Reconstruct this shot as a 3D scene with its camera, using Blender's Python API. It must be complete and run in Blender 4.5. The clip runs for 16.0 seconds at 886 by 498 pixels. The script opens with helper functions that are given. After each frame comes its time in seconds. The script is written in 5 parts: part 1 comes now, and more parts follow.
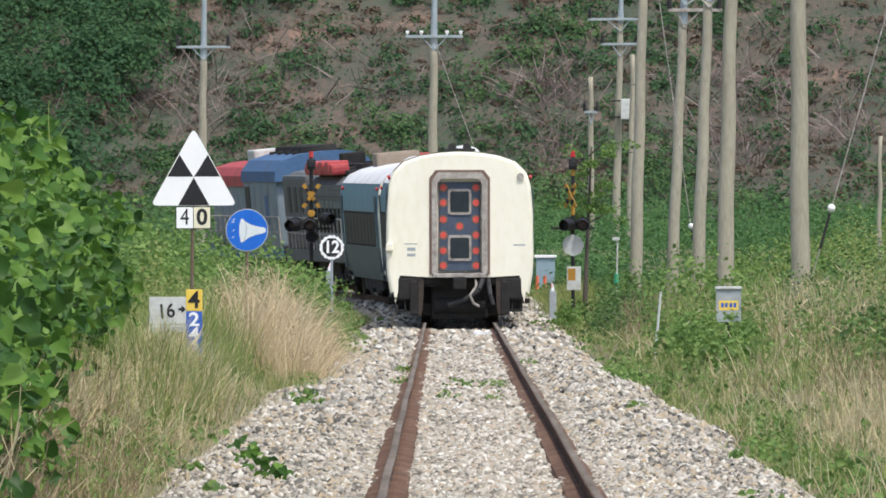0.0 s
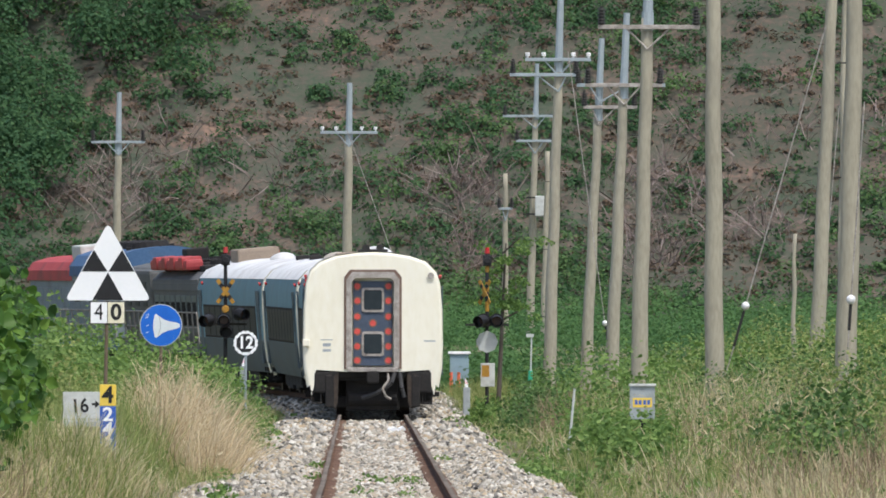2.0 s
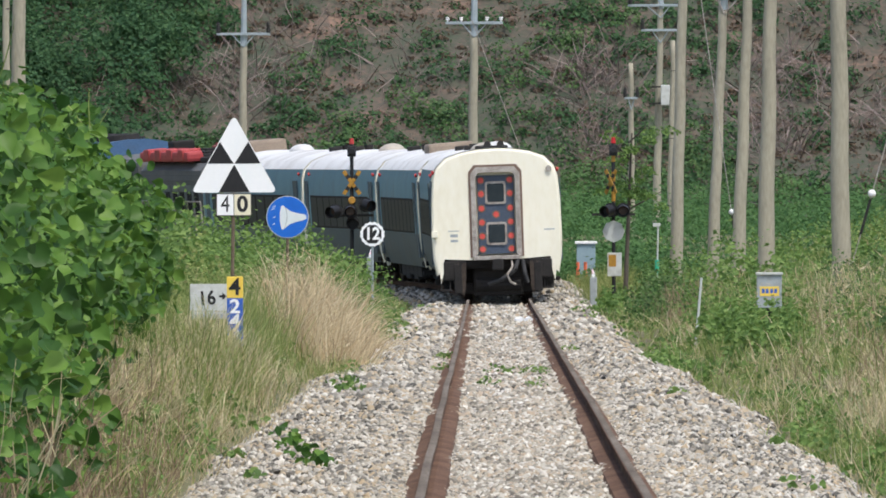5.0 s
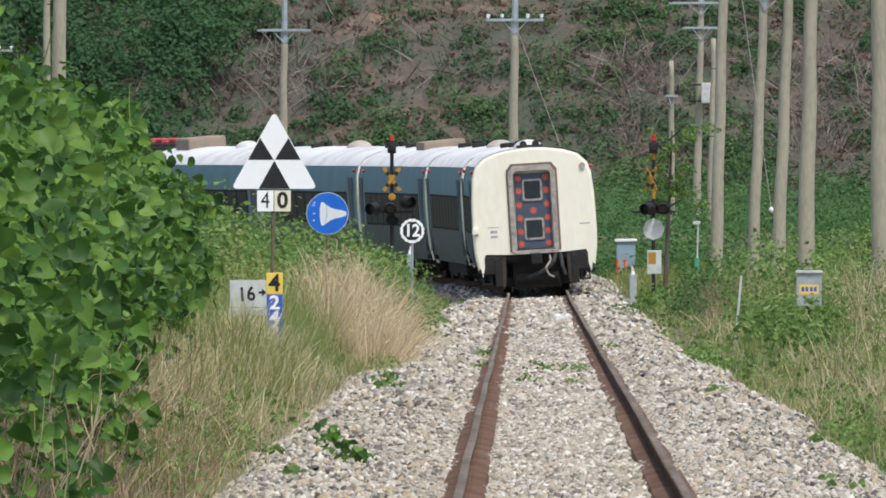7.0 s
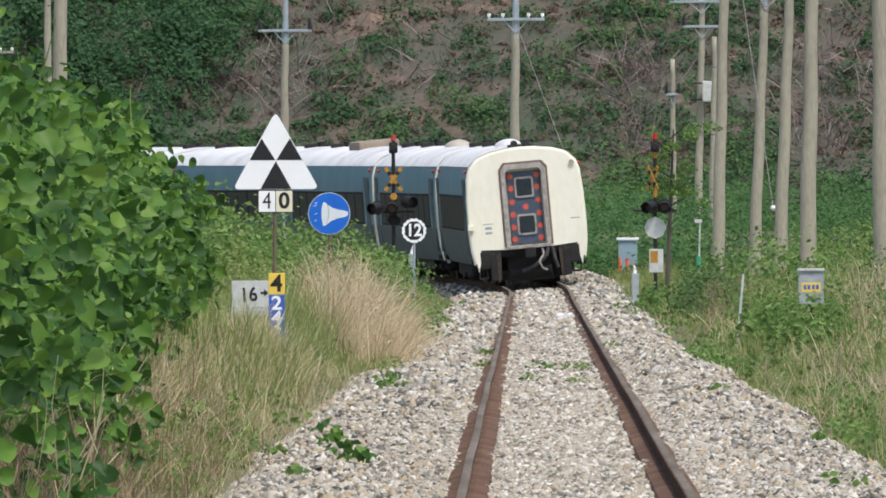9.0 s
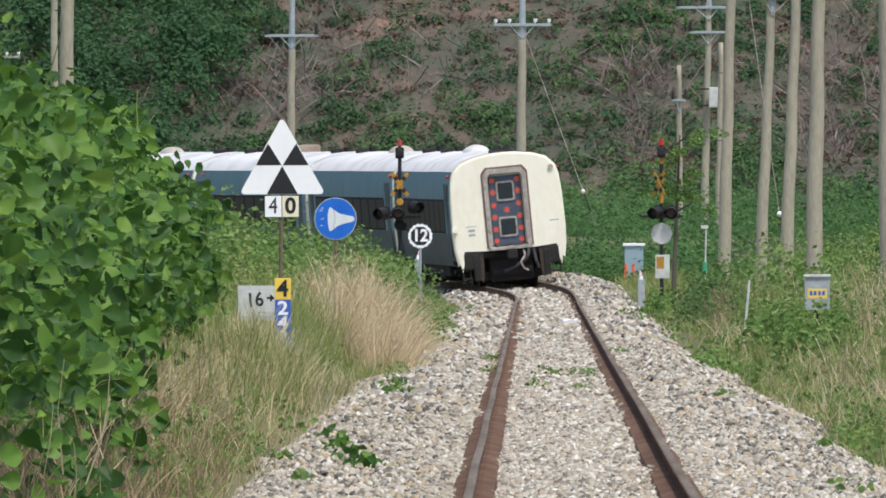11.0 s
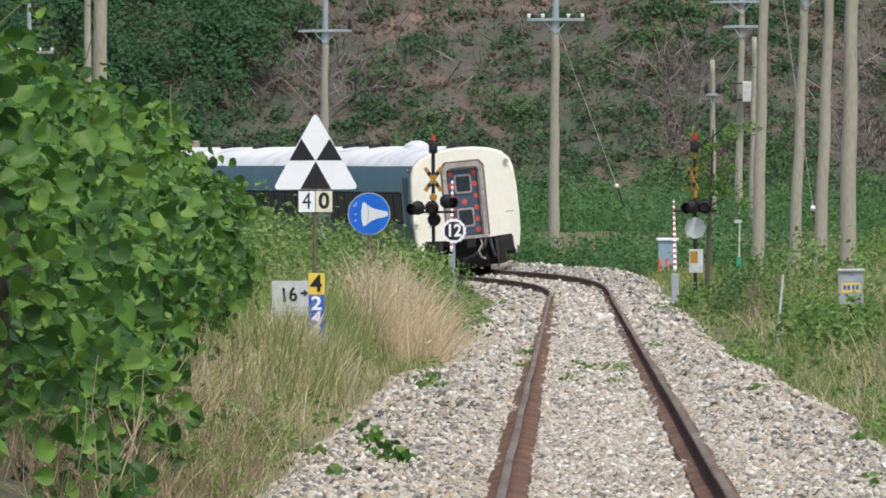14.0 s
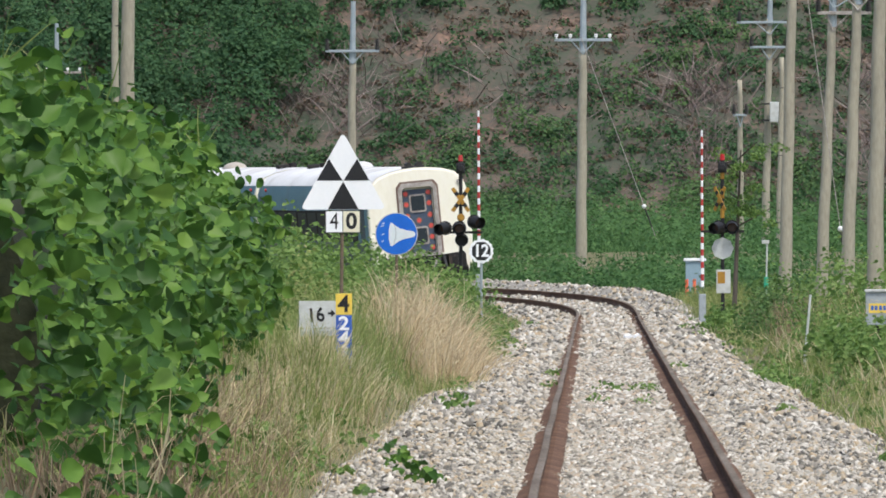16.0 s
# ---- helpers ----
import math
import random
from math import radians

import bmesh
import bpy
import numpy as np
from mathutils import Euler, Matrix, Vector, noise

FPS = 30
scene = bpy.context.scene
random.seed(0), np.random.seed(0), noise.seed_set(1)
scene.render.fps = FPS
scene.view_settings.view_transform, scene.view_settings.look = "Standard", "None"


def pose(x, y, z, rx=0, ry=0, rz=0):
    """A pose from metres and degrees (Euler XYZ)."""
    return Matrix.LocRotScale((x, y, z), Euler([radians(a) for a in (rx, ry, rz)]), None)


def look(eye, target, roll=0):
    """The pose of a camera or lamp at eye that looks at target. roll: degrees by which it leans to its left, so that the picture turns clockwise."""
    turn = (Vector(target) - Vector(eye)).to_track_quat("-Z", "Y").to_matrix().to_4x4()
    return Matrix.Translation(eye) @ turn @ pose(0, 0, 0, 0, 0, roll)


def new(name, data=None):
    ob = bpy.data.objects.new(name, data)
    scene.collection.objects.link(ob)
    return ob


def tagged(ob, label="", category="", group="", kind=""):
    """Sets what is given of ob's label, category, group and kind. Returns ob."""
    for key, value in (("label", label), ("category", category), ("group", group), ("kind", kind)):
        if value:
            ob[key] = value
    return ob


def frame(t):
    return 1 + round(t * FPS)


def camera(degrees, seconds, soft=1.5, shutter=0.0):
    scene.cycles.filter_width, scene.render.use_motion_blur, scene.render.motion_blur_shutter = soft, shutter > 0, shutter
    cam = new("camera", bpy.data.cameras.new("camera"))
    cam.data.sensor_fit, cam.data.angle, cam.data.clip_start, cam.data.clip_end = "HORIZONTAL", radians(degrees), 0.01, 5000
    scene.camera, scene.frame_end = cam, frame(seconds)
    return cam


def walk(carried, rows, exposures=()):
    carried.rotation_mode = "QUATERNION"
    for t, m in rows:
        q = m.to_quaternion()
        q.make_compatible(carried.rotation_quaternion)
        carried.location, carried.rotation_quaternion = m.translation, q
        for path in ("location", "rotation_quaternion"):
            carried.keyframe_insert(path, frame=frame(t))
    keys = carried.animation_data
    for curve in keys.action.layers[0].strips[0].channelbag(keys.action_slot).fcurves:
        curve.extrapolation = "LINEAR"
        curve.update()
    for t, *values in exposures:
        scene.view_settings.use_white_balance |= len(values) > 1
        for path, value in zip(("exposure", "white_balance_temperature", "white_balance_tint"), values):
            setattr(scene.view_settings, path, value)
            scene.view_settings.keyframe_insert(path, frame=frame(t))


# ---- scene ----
EYE = (-0.30, 0.0, 1.77)
cam = camera(2.9936, 16.0, soft=1.75)
PATH = [
    (0.0, 89.9733, 0.0097, -0.083),
    (0.5, 89.9340, 0.1419, -0.240),
    (1.0, 90.0062, 0.1682, -0.130),
    (1.5, 90.1537, 0.0507, 0.027),
    (2.0, 90.2986, -0.2801, 0.156),
    (2.5, 90.2670, -0.2296, -0.118),
    (3.0, 90.1107, -0.0918, -0.142),
    (3.5, 89.9983, 0.0213, -0.199),
    (4.0, 89.9225, 0.1039, -0.296),
    (6.5, 89.9380, 0.2665, -0.016),
    (7.0, 89.9179, 0.2817, 0.000),
    (7.5, 89.9215, 0.2735, -0.133),
    (8.0, 89.9210, 0.2698, -0.214),
    (8.5, 89.9187, 0.2787, -0.316),
    (9.0, 89.9166, 0.2881, -0.262),
    (11.5, 89.9370, 0.3136, -0.150),
    (12.0, 89.8734, 0.3721, -0.191),
    (12.5, 89.8499, 0.4134, -0.219),
    (13.0, 89.8593, 0.4413, -0.293),
    (13.5, 89.8860, 0.4478, -0.288),
    (14.0, 89.9180, 0.4227, -0.252),
    (14.5, 89.9314, 0.3712, -0.283),
    (15.0, 89.9431, 0.3528, -0.195),
    (15.5, 89.9741, 0.4072, -0.221),
    (16.0, 89.9868, 0.5150, -0.214),
]
walk(cam, [(t, pose(*EYE, rx, 0, rz) @ pose(0, 0, 0, 0, 0, lean)) for t, rx, rz, lean in PATH],
     [(0, 0.58), (1.0, 0.50), (1.5, 0.48), (2.0, 0.48), (2.5, 0.54), (3.5, 0.52), (6.5, 0.44), (12.5, 0.43), (16.0, 0.48)])

# ---- sky, sun, exposure ----
SUN_ELEVATION, SUN_AZIMUTH = 64.0, 152.0
world = bpy.data.worlds.new("world")
scene.world = world
world.use_nodes = True
wn = world.node_tree.nodes
sky = wn.new("ShaderNodeTexSky")
sky.sky_type, sky.sun_disc = "NISHITA", False
sky.sun_elevation, sky.sun_rotation = radians(SUN_ELEVATION), radians(SUN_AZIMUTH)
sky.dust_density, sky.air_density = 3.0, 1.0
world.node_tree.links.new(sky.outputs[0], wn["Background"].inputs[0])
wn["Background"].inputs[1].default_value = 0.15
sun = new("sun", bpy.data.lights.new("sun", "SUN"))
sun.data.energy, sun.data.angle, sun.data.color = 1.95, radians(3.5), (1.0, 0.965, 0.9)
sd = Vector((math.sin(radians(SUN_AZIMUTH)) * math.cos(radians(SUN_ELEVATION)),
             math.cos(radians(SUN_AZIMUTH)) * math.cos(radians(SUN_ELEVATION)), math.sin(radians(SUN_ELEVATION))))
sun.matrix_world = look(sd * 50, (0, 0, 0))


# ---- materials ----
def material(name, stops, rough=0.8, metal=0.0, scale=6.0, fine=60.0, bump=0.2, vary=0.0, island=False, dirt=None,
             coat=0.0, spec=0.4, through_light=0.0, stretch=(1, 1, 1)):
    """Noise at two scales over a ramp of colours, bump, and random variation between pieces."""
    m = bpy.data.materials.new(name)
    m.use_nodes = True
    nt = m.node_tree
    n, lk = nt.nodes, nt.links.new
    b = n["Principled BSDF"]
    co = n.new("ShaderNodeTexCoord")
    mp = n.new("ShaderNodeMapping")
    mp.inputs["Scale"].default_value = stretch
    lk(co.outputs["Object"], mp.inputs[0])
    big, small = n.new("ShaderNodeTexNoise"), n.new("ShaderNodeTexNoise")
    big.inputs["Scale"].default_value, small.inputs["Scale"].default_value = scale, fine
    big.inputs["Detail"].default_value = small.inputs["Detail"].default_value = 4
    for x in (big, small):
        lk(mp.outputs[0], x.inputs["Vector"])
    mix = n.new("ShaderNodeMath")
    mix.operation = "MULTIPLY_ADD"
    lk(small.outputs["Fac"], mix.inputs[0])
    mix.inputs[1].default_value = 0.45
    half = n.new("ShaderNodeMath")
    half.operation = "MULTIPLY"
    lk(big.outputs["Fac"], half.inputs[0])
    half.inputs[1].default_value = 0.55
    lk(half.outputs[0], mix.inputs[2])
    fac = mix.outputs[0]
    if vary:
        src = n.new("ShaderNodeNewGeometry").outputs["Random Per Island"] if island else n.new("ShaderNodeObjectInfo").outputs["Random"]
        mv = n.new("ShaderNodeMix")
        mv.inputs[0].default_value = vary
        lk(fac, mv.inputs[2])
        lk(src, mv.inputs[3])
        fac = mv.outputs[0]
    ramp = n.new("ShaderNodeValToRGB")
    el = ramp.color_ramp.elements
    lo, hi = (0.3, 0.7) if not vary else (0.5 - 0.2 - vary * 0.28, 0.5 + 0.2 + vary * 0.28)
    while len(el) < len(stops):
        el.new(0.5)
    for i, c in enumerate(stops):
        el[i].position = lo + (hi - lo) * i / max(1, len(stops) - 1)
        el[i].color = (*c, 1)
    lk(fac, ramp.inputs[0])
    colour = ramp.outputs[0]
    if dirt:
        dc, amount, dscale = dirt
        dn = n.new("ShaderNodeTexNoise")
        dn.inputs["Scale"].default_value, dn.inputs["Detail"].default_value = dscale, 6
        lk(mp.outputs[0], dn.inputs["Vector"])
        dr = n.new("ShaderNodeValToRGB")
        dr.color_ramp.elements[0].position, dr.color_ramp.elements[1].position = 0.5, 0.75
        dr.color_ramp.elements[1].color = (amount, amount, amount, 1)
        lk(dn.outputs["Fac"], dr.inputs[0])
        dm = n.new("ShaderNodeMix")
        dm.data_type = "RGBA"
        lk(dr.outputs[0], dm.inputs[0])
        lk(colour, dm.inputs[6])
        dm.inputs[7].default_value = (*dc, 1)
        colour = dm.outputs[2]
    lk(colour, b.inputs["Base Color"])
    b.inputs["Roughness"].default_value, b.inputs["Metallic"].default_value = rough, metal
    b.inputs["Specular IOR Level"].default_value = spec
    b.inputs["Coat Weight"].default_value = coat
    if bump:
        bp = n.new("ShaderNodeBump")
        bp.inputs["Strength"].default_value, bp.inputs["Distance"].default_value = bump, 0.02
        lk(small.outputs["Fac"], bp.inputs["Height"])
        lk(bp.outputs[0], b.inputs["Normal"])
    if through_light:
        tr = n.new("ShaderNodeBsdfTranslucent")
        lk(colour, tr.inputs[0])
        ms = n.new("ShaderNodeMixShader")
        ms.inputs[0].default_value = through_light
        lk(b.outputs[0], ms.inputs[1])
        lk(tr.outputs[0], ms.inputs[2])
        lk(ms.outputs[0], n["Material Output"].inputs[0])
    return m


def glow(name, colour, strength):
    m = material(name, [colour, colour], 0.4)
    b = m.node_tree.nodes["Principled BSDF"]
    b.inputs["Emission Color"].default_value, b.inputs["Emission Strength"].default_value = (*colour, 1), strength
    return m


M_STONE = material("ballast_stone", [(0.075, 0.07, 0.062), (0.18, 0.168, 0.142), (0.30, 0.282, 0.24), (0.40, 0.315, 0.20), (0.38, 0.36, 0.31), (0.44, 0.41, 0.35), (0.60, 0.575, 0.51)], 0.9, scale=9, fine=80, vary=0.95, island=True)
M_BUFF = material("buff_ballast_stone", [(0.11, 0.10, 0.085), (0.24, 0.222, 0.182), (0.35, 0.325, 0.268), (0.39, 0.31, 0.22), (0.39, 0.368, 0.31), (0.46, 0.43, 0.37), (0.64, 0.62, 0.56)], 0.9, scale=9, fine=80, vary=0.95, island=True)
M_BED = material("ballast_bed", [(0.12, 0.112, 0.095), (0.26, 0.245, 0.21), (0.44, 0.42, 0.375)], 0.95, scale=14, fine=40, bump=0.6)
M_RUST = material("rusty_rail_steel", [(0.072, 0.040, 0.027), (0.125, 0.073, 0.049), (0.20, 0.125, 0.086)], 0.9, 0.0, scale=3, fine=50, spec=0.15, stretch=(1, 0.2, 1))
M_HEAD = material("worn_rail_head", [(0.085, 0.07, 0.056), (0.15, 0.128, 0.107), (0.25, 0.22, 0.19)], 0.9, 0.0, scale=2, fine=30, spec=0.05, stretch=(1, 0.1, 1))
M_SOIL = material("field_soil", [(0.075, 0.09, 0.034), (0.13, 0.125, 0.058), (0.21, 0.18, 0.095)], 0.95, scale=0.8, fine=9, bump=0.5)
M_HILL = material("hill_soil", [(0.034, 0.056, 0.034), (0.056, 0.070, 0.046), (0.076, 0.072, 0.054), (0.118, 0.088, 0.068), (0.215, 0.138, 0.10)], 0.95, scale=0.3, fine=3.5, bump=1.0)
M_CONCRETE = material("pole_concrete", [(0.25, 0.23, 0.175), (0.35, 0.325, 0.25), (0.43, 0.40, 0.31)], 0.85, scale=1.2, fine=20, stretch=(1, 1, 0.25), dirt=((0.17, 0.16, 0.13), 0.7, 1.5))
M_STEELTIP = material("galvanised_steel", [(0.30, 0.35, 0.38), (0.40, 0.46, 0.49)], 0.55, 0.3, scale=3, fine=30)
M_DARKSTEEL = material("dark_steel", [(0.02, 0.02, 0.02), (0.05, 0.048, 0.045)], 0.6, 0.4, scale=4, fine=40)
M_PORCELAIN = material("insulator_porcelain", [(0.7, 0.7, 0.7), (0.82, 0.82, 0.82)], 0.25)
M_WHITE = material("white_sign_paint", [(0.84, 0.86, 0.87), (0.90, 0.91, 0.92)], 0.5, scale=3, fine=25, bump=0.02)
M_HORN = material("horn_sign_white", [(0.60, 0.66, 0.68), (0.70, 0.75, 0.76)], 0.55, scale=6, fine=30, bump=0.02)
M_CREAMPLATE = material("cream_sign_plate", [(0.72, 0.68, 0.5), (0.82, 0.78, 0.6)], 0.5, scale=3, fine=25, bump=0.02)
M_BLACK = material("black_sign_paint", [(0.008, 0.008, 0.009), (0.02, 0.02, 0.022)], 0.55, scale=5, fine=30, bump=0.02)
M_BLUE = material("blue_sign_paint", [(0.006, 0.11, 0.52), (0.012, 0.15, 0.62)], 0.45, scale=4, fine=30, bump=0.02)
M_KMBLUE = material("faded_blue_paint", [(0.02, 0.08, 0.38), (0.05, 0.14, 0.5)], 0.5, scale=6, fine=40, bump=0.02)
M_YELLOW = material("yellow_sign_paint", [(0.75, 0.52, 0.06), (0.85, 0.62, 0.12)], 0.5, scale=6, fine=40, bump=0.02)
M_PALE = material("pale_grey_paint", [(0.46, 0.48, 0.46), (0.60, 0.62, 0.6)], 0.6, scale=5, fine=40, dirt=((0.3, 0.3, 0.26), 0.5, 6))
M_BOXGREY = material("box_grey_paint", [(0.30, 0.34, 0.36), (0.40, 0.44, 0.46)], 0.55, scale=5, fine=40, dirt=((0.2, 0.2, 0.18), 0.5, 6))
M_CABINET = material("cabinet_blue_grey", [(0.22, 0.32, 0.38), (0.30, 0.42, 0.48)], 0.6, scale=3, fine=20)
M_SLEEVE = material("green_plastic", [(0.03, 0.36, 0.2), (0.05, 0.46, 0.27)], 0.5)
M_ORANGE = material("orange_red_plastic", [(0.75, 0.12, 0.06), (0.85, 0.2, 0.1)], 0.5)
M_SIGNALYELLOW = material("crossing_yellow", [(0.32, 0.16, 0.02), (0.48, 0.26, 0.035)], 0.55, scale=8, fine=40, dirt=((0.1, 0.07, 0.03), 0.6, 9))
M_REDPAINT = material("red_barrier_paint", [(0.36, 0.025, 0.025), (0.48, 0.05, 0.045)], 0.5)
M_REDLAMP = glow("red_lamp_glass", (0.4, 0.012, 0.015), 0.08)
M_LENS = material("dark_lens", [(0.055, 0.026, 0.018), (0.10, 0.042, 0.028)], 0.25)
M_POST = material("thin_rusty_post", [(0.10, 0.07, 0.045), (0.18, 0.14, 0.1)], 0.8, scale=8, fine=50)
M_CREAM = material("cream_coach_paint", [(0.79, 0.75, 0.60), (0.85, 0.82, 0.69), (0.88, 0.86, 0.76)], 0.5, scale=0.8, fine=8, bump=0.03, dirt=((0.62, 0.57, 0.43), 0.35, 1.2), stretch=(1, 1, 0.4))
M_ROOF = material("white_coach_roof", [(0.60, 0.60, 0.59), (0.76, 0.77, 0.77)], 0.6, scale=0.5, fine=8, bump=0.05, dirt=((0.33, 0.31, 0.29), 0.75, 0.4))
M_TEAL = material("teal_coach_paint", [(0.115, 0.24, 0.30), (0.165, 0.315, 0.375)], 0.5, scale=0.7, fine=10, bump=0.03, spec=0.25, dirt=((0.13, 0.165, 0.175), 0.5, 0.9))
M_SLATE = material("slate_coach_paint", [(0.088, 0.118, 0.135), (0.12, 0.152, 0.168)], 0.6, scale=0.7, fine=10, bump=0.03, spec=0.2, dirt=((0.115, 0.11, 0.10), 0.4, 0.9))
M_WINDOW = material("tinted_window", [(0.022, 0.03, 0.036), (0.036, 0.047, 0.053)], 0.5, spec=0.12, bump=0)
M_UNDER = material("underframe_grime", [(0.008, 0.008, 0.009), (0.028, 0.025, 0.023)], 0.85, scale=3, fine=30)
M_WHEEL = material("wheel_steel", [(0.03, 0.022, 0.018), (0.09, 0.07, 0.055)], 0.6, 0.4)
M_RUBBER = material("gangway_rubber", [(0.02, 0.02, 0.022), (0.05, 0.05, 0.052)], 0.8, scale=5, fine=30)
M_TRIM = material("worn_trim_metal", [(0.14, 0.12, 0.11), (0.33, 0.30, 0.27), (0.56, 0.53, 0.5)], 0.6, scale=6, fine=40, bump=0.3)
M_DOORBLUE = material("door_film_blue", [(0.045, 0.065, 0.10), (0.075, 0.10, 0.15)], 0.5, scale=10, fine=60)
M_DOTRED = material("door_film_red", [(0.55, 0.06, 0.05), (0.68, 0.11, 0.09)], 0.5, scale=10, fine=60)
M_DOTRING = material("door_film_brown", [(0.13, 0.08, 0.06), (0.2, 0.13, 0.1)], 0.5, scale=10, fine=60)
M_TANDOME = material("dusty_dome_paint", [(0.34, 0.30, 0.25), (0.46, 0.42, 0.36)], 0.75, scale=3, fine=20)
M_TANBOX = material("tan_roof_unit", [(0.22, 0.17, 0.13), (0.32, 0.26, 0.2)], 0.8, scale=3, fine=20)
M_LOCOGREY = material("loco_grey_paint", [(0.17, 0.215, 0.245), (0.25, 0.30, 0.335)], 0.6, scale=1, fine=12, spec=0.25, dirt=((0.12, 0.12, 0.115), 0.6, 1.2))
M_LOCODARK = material("loco_sooty_paint", [(0.08, 0.09, 0.095), (0.14, 0.14, 0.135)], 0.7, scale=1, fine=12)
M_LOCOGREEN = material("loco_grey_green_paint", [(0.10, 0.13, 0.125), (0.16, 0.19, 0.18)], 0.6, scale=1, fine=12, dirt=((0.06, 0.06, 0.055), 0.6, 1.2))
M_LOCOBLUE = material("loco_blue_paint", [(0.05, 0.11, 0.22), (0.085, 0.165, 0.30)], 0.6, scale=1, fine=12, spec=0.25, dirt=((0.07, 0.075, 0.08), 0.75, 1.0))
M_LOCORED = material("loco_red_paint", [(0.34, 0.045, 0.05), (0.46, 0.075, 0.075)], 0.6, scale=1, fine=12, dirt=((0.10, 0.06, 0.055), 0.7, 1.1))
M_LEAF = material("vine_leaf", [(0.016, 0.052, 0.010), (0.034, 0.095, 0.015), (0.062, 0.148, 0.022), (0.11, 0.22, 0.033), (0.20, 0.33, 0.055)], 0.5, scale=0.6, fine=8, vary=0.55, island=True, bump=0.1, spec=0.28, through_light=0.35)
M_SHRUB = material("shrub_leaf", [(0.058, 0.125, 0.028), (0.108, 0.20, 0.046), (0.175, 0.285, 0.068), (0.26, 0.37, 0.11)], 0.6, scale=0.5, fine=6, vary=0.45, island=True, bump=0, through_light=0.45)
M_WEED = material("dark_weed_leaf", [(0.028, 0.07, 0.018), (0.055, 0.12, 0.03), (0.10, 0.185, 0.046), (0.18, 0.28, 0.08)], 0.6, scale=0.5, fine=6, vary=0.45, island=True, bump=0, through_light=0.35)
M_GRASS = material("green_grass", [(0.085, 0.145, 0.032), (0.17, 0.235, 0.06), (0.30, 0.345, 0.11), (0.50, 0.47, 0.23)], 0.65, scale=0.5, fine=3, vary=0.5, island=True, bump=0, through_light=0.45)
M_DRY = material("dry_grass", [(0.36, 0.275, 0.14), (0.53, 0.435, 0.25), (0.66, 0.575, 0.36), (0.80, 0.735, 0.51)], 0.75, scale=0.8, fine=4, vary=0.5, island=True, bump=0, through_light=0.5)
M_REED = material("pale_reed", [(0.42, 0.29, 0.16), (0.58, 0.45, 0.27), (0.70, 0.585, 0.37), (0.83, 0.745, 0.52)], 0.75, scale=0.8, fine=4, vary=0.5, island=True, bump=0, through_light=0.5)
# leaf green with extra blue: distance haze is mixed into the colour
M_HILLGREEN = material("hazed_hill_shrub_leaf", [(0.034, 0.084, 0.040), (0.056, 0.122, 0.052), (0.094, 0.175, 0.066)], 0.7, scale=0.25, fine=3, vary=0.4, island=True, bump=0, spec=0.2, through_light=0.4)
M_HILLBRIGHT = material("hill_bush_leaf", [(0.052, 0.115, 0.04), (0.085, 0.165, 0.052), (0.13, 0.225, 0.07)], 0.7, scale=0.25, fine=3, vary=0.4, island=True, bump=0, through_light=0.4)
M_THICKET = material("thicket_leaf", [(0.042, 0.108, 0.037), (0.073, 0.162, 0.052), (0.118, 0.225, 0.072)], 0.6, scale=0.2, fine=3, vary=0.45, island=True, bump=0, spec=0.2, through_light=0.4)
M_BROWNSTEM = material("red_brown_stems", [(0.17, 0.115, 0.075), (0.28, 0.2, 0.13), (0.40, 0.31, 0.2)], 0.8, scale=0.8, fine=4, vary=0.6, island=True, bump=0, through_light=0.3)
# woodland green, lightened and blued to carry the haze over the far slope
M_FOREST = material("hazed_forest_leaf", [(0.038, 0.096, 0.048), (0.062, 0.14, 0.06), (0.10, 0.19, 0.072)], 0.7, scale=0.2, fine=2, vary=0.4, island=True, bump=0, spec=0.2, through_light=0.45)
M_BRACKEN = material("brown_bracken", [(0.075, 0.06, 0.04), (0.115, 0.085, 0.06), (0.17, 0.12, 0.085)], 0.85, scale=0.5, fine=3, vary=0.5, island=True, bump=0, spec=0.15, through_light=0.3)
M_DEAD = material("dead_branches", [(0.12, 0.09, 0.078), (0.19, 0.15, 0.135), (0.30, 0.25, 0.23)], 0.9, scale=2, fine=20, vary=0.5, island=True)
# near-black green: the hedge's inner shade put into a colour
M_CORE = material("painted_core_shade", [(0.012, 0.018, 0.008), (0.04, 0.045, 0.02)], 0.95, scale=3, fine=14, bump=0.8)
M_BARK = material("bark", [(0.06, 0.05, 0.04), (0.13, 0.11, 0.09)], 0.9, scale=4, fine=30, bump=0.6)


# ---- mesh helpers ----
def part(name, bm, mats, parent=None, label="", smooth=False):
    me = bpy.data.meshes.new(name)
    bm.to_mesh(me)
    bm.free()
    for m in (mats if isinstance(mats, (list, tuple)) else [mats]):
        me.materials.append(m)
    if smooth:
        for p in me.polygons:
            p.use_smooth = True
    ob = new(name, me)
    if parent:
        ob.parent = parent
    if label:
        ob["label"] = label
    return ob


def empty(name, m, label, category, group="", kind=""):
    ob = new(name)
    ob.matrix_world = m
    return tagged(ob, label, category, group, kind)


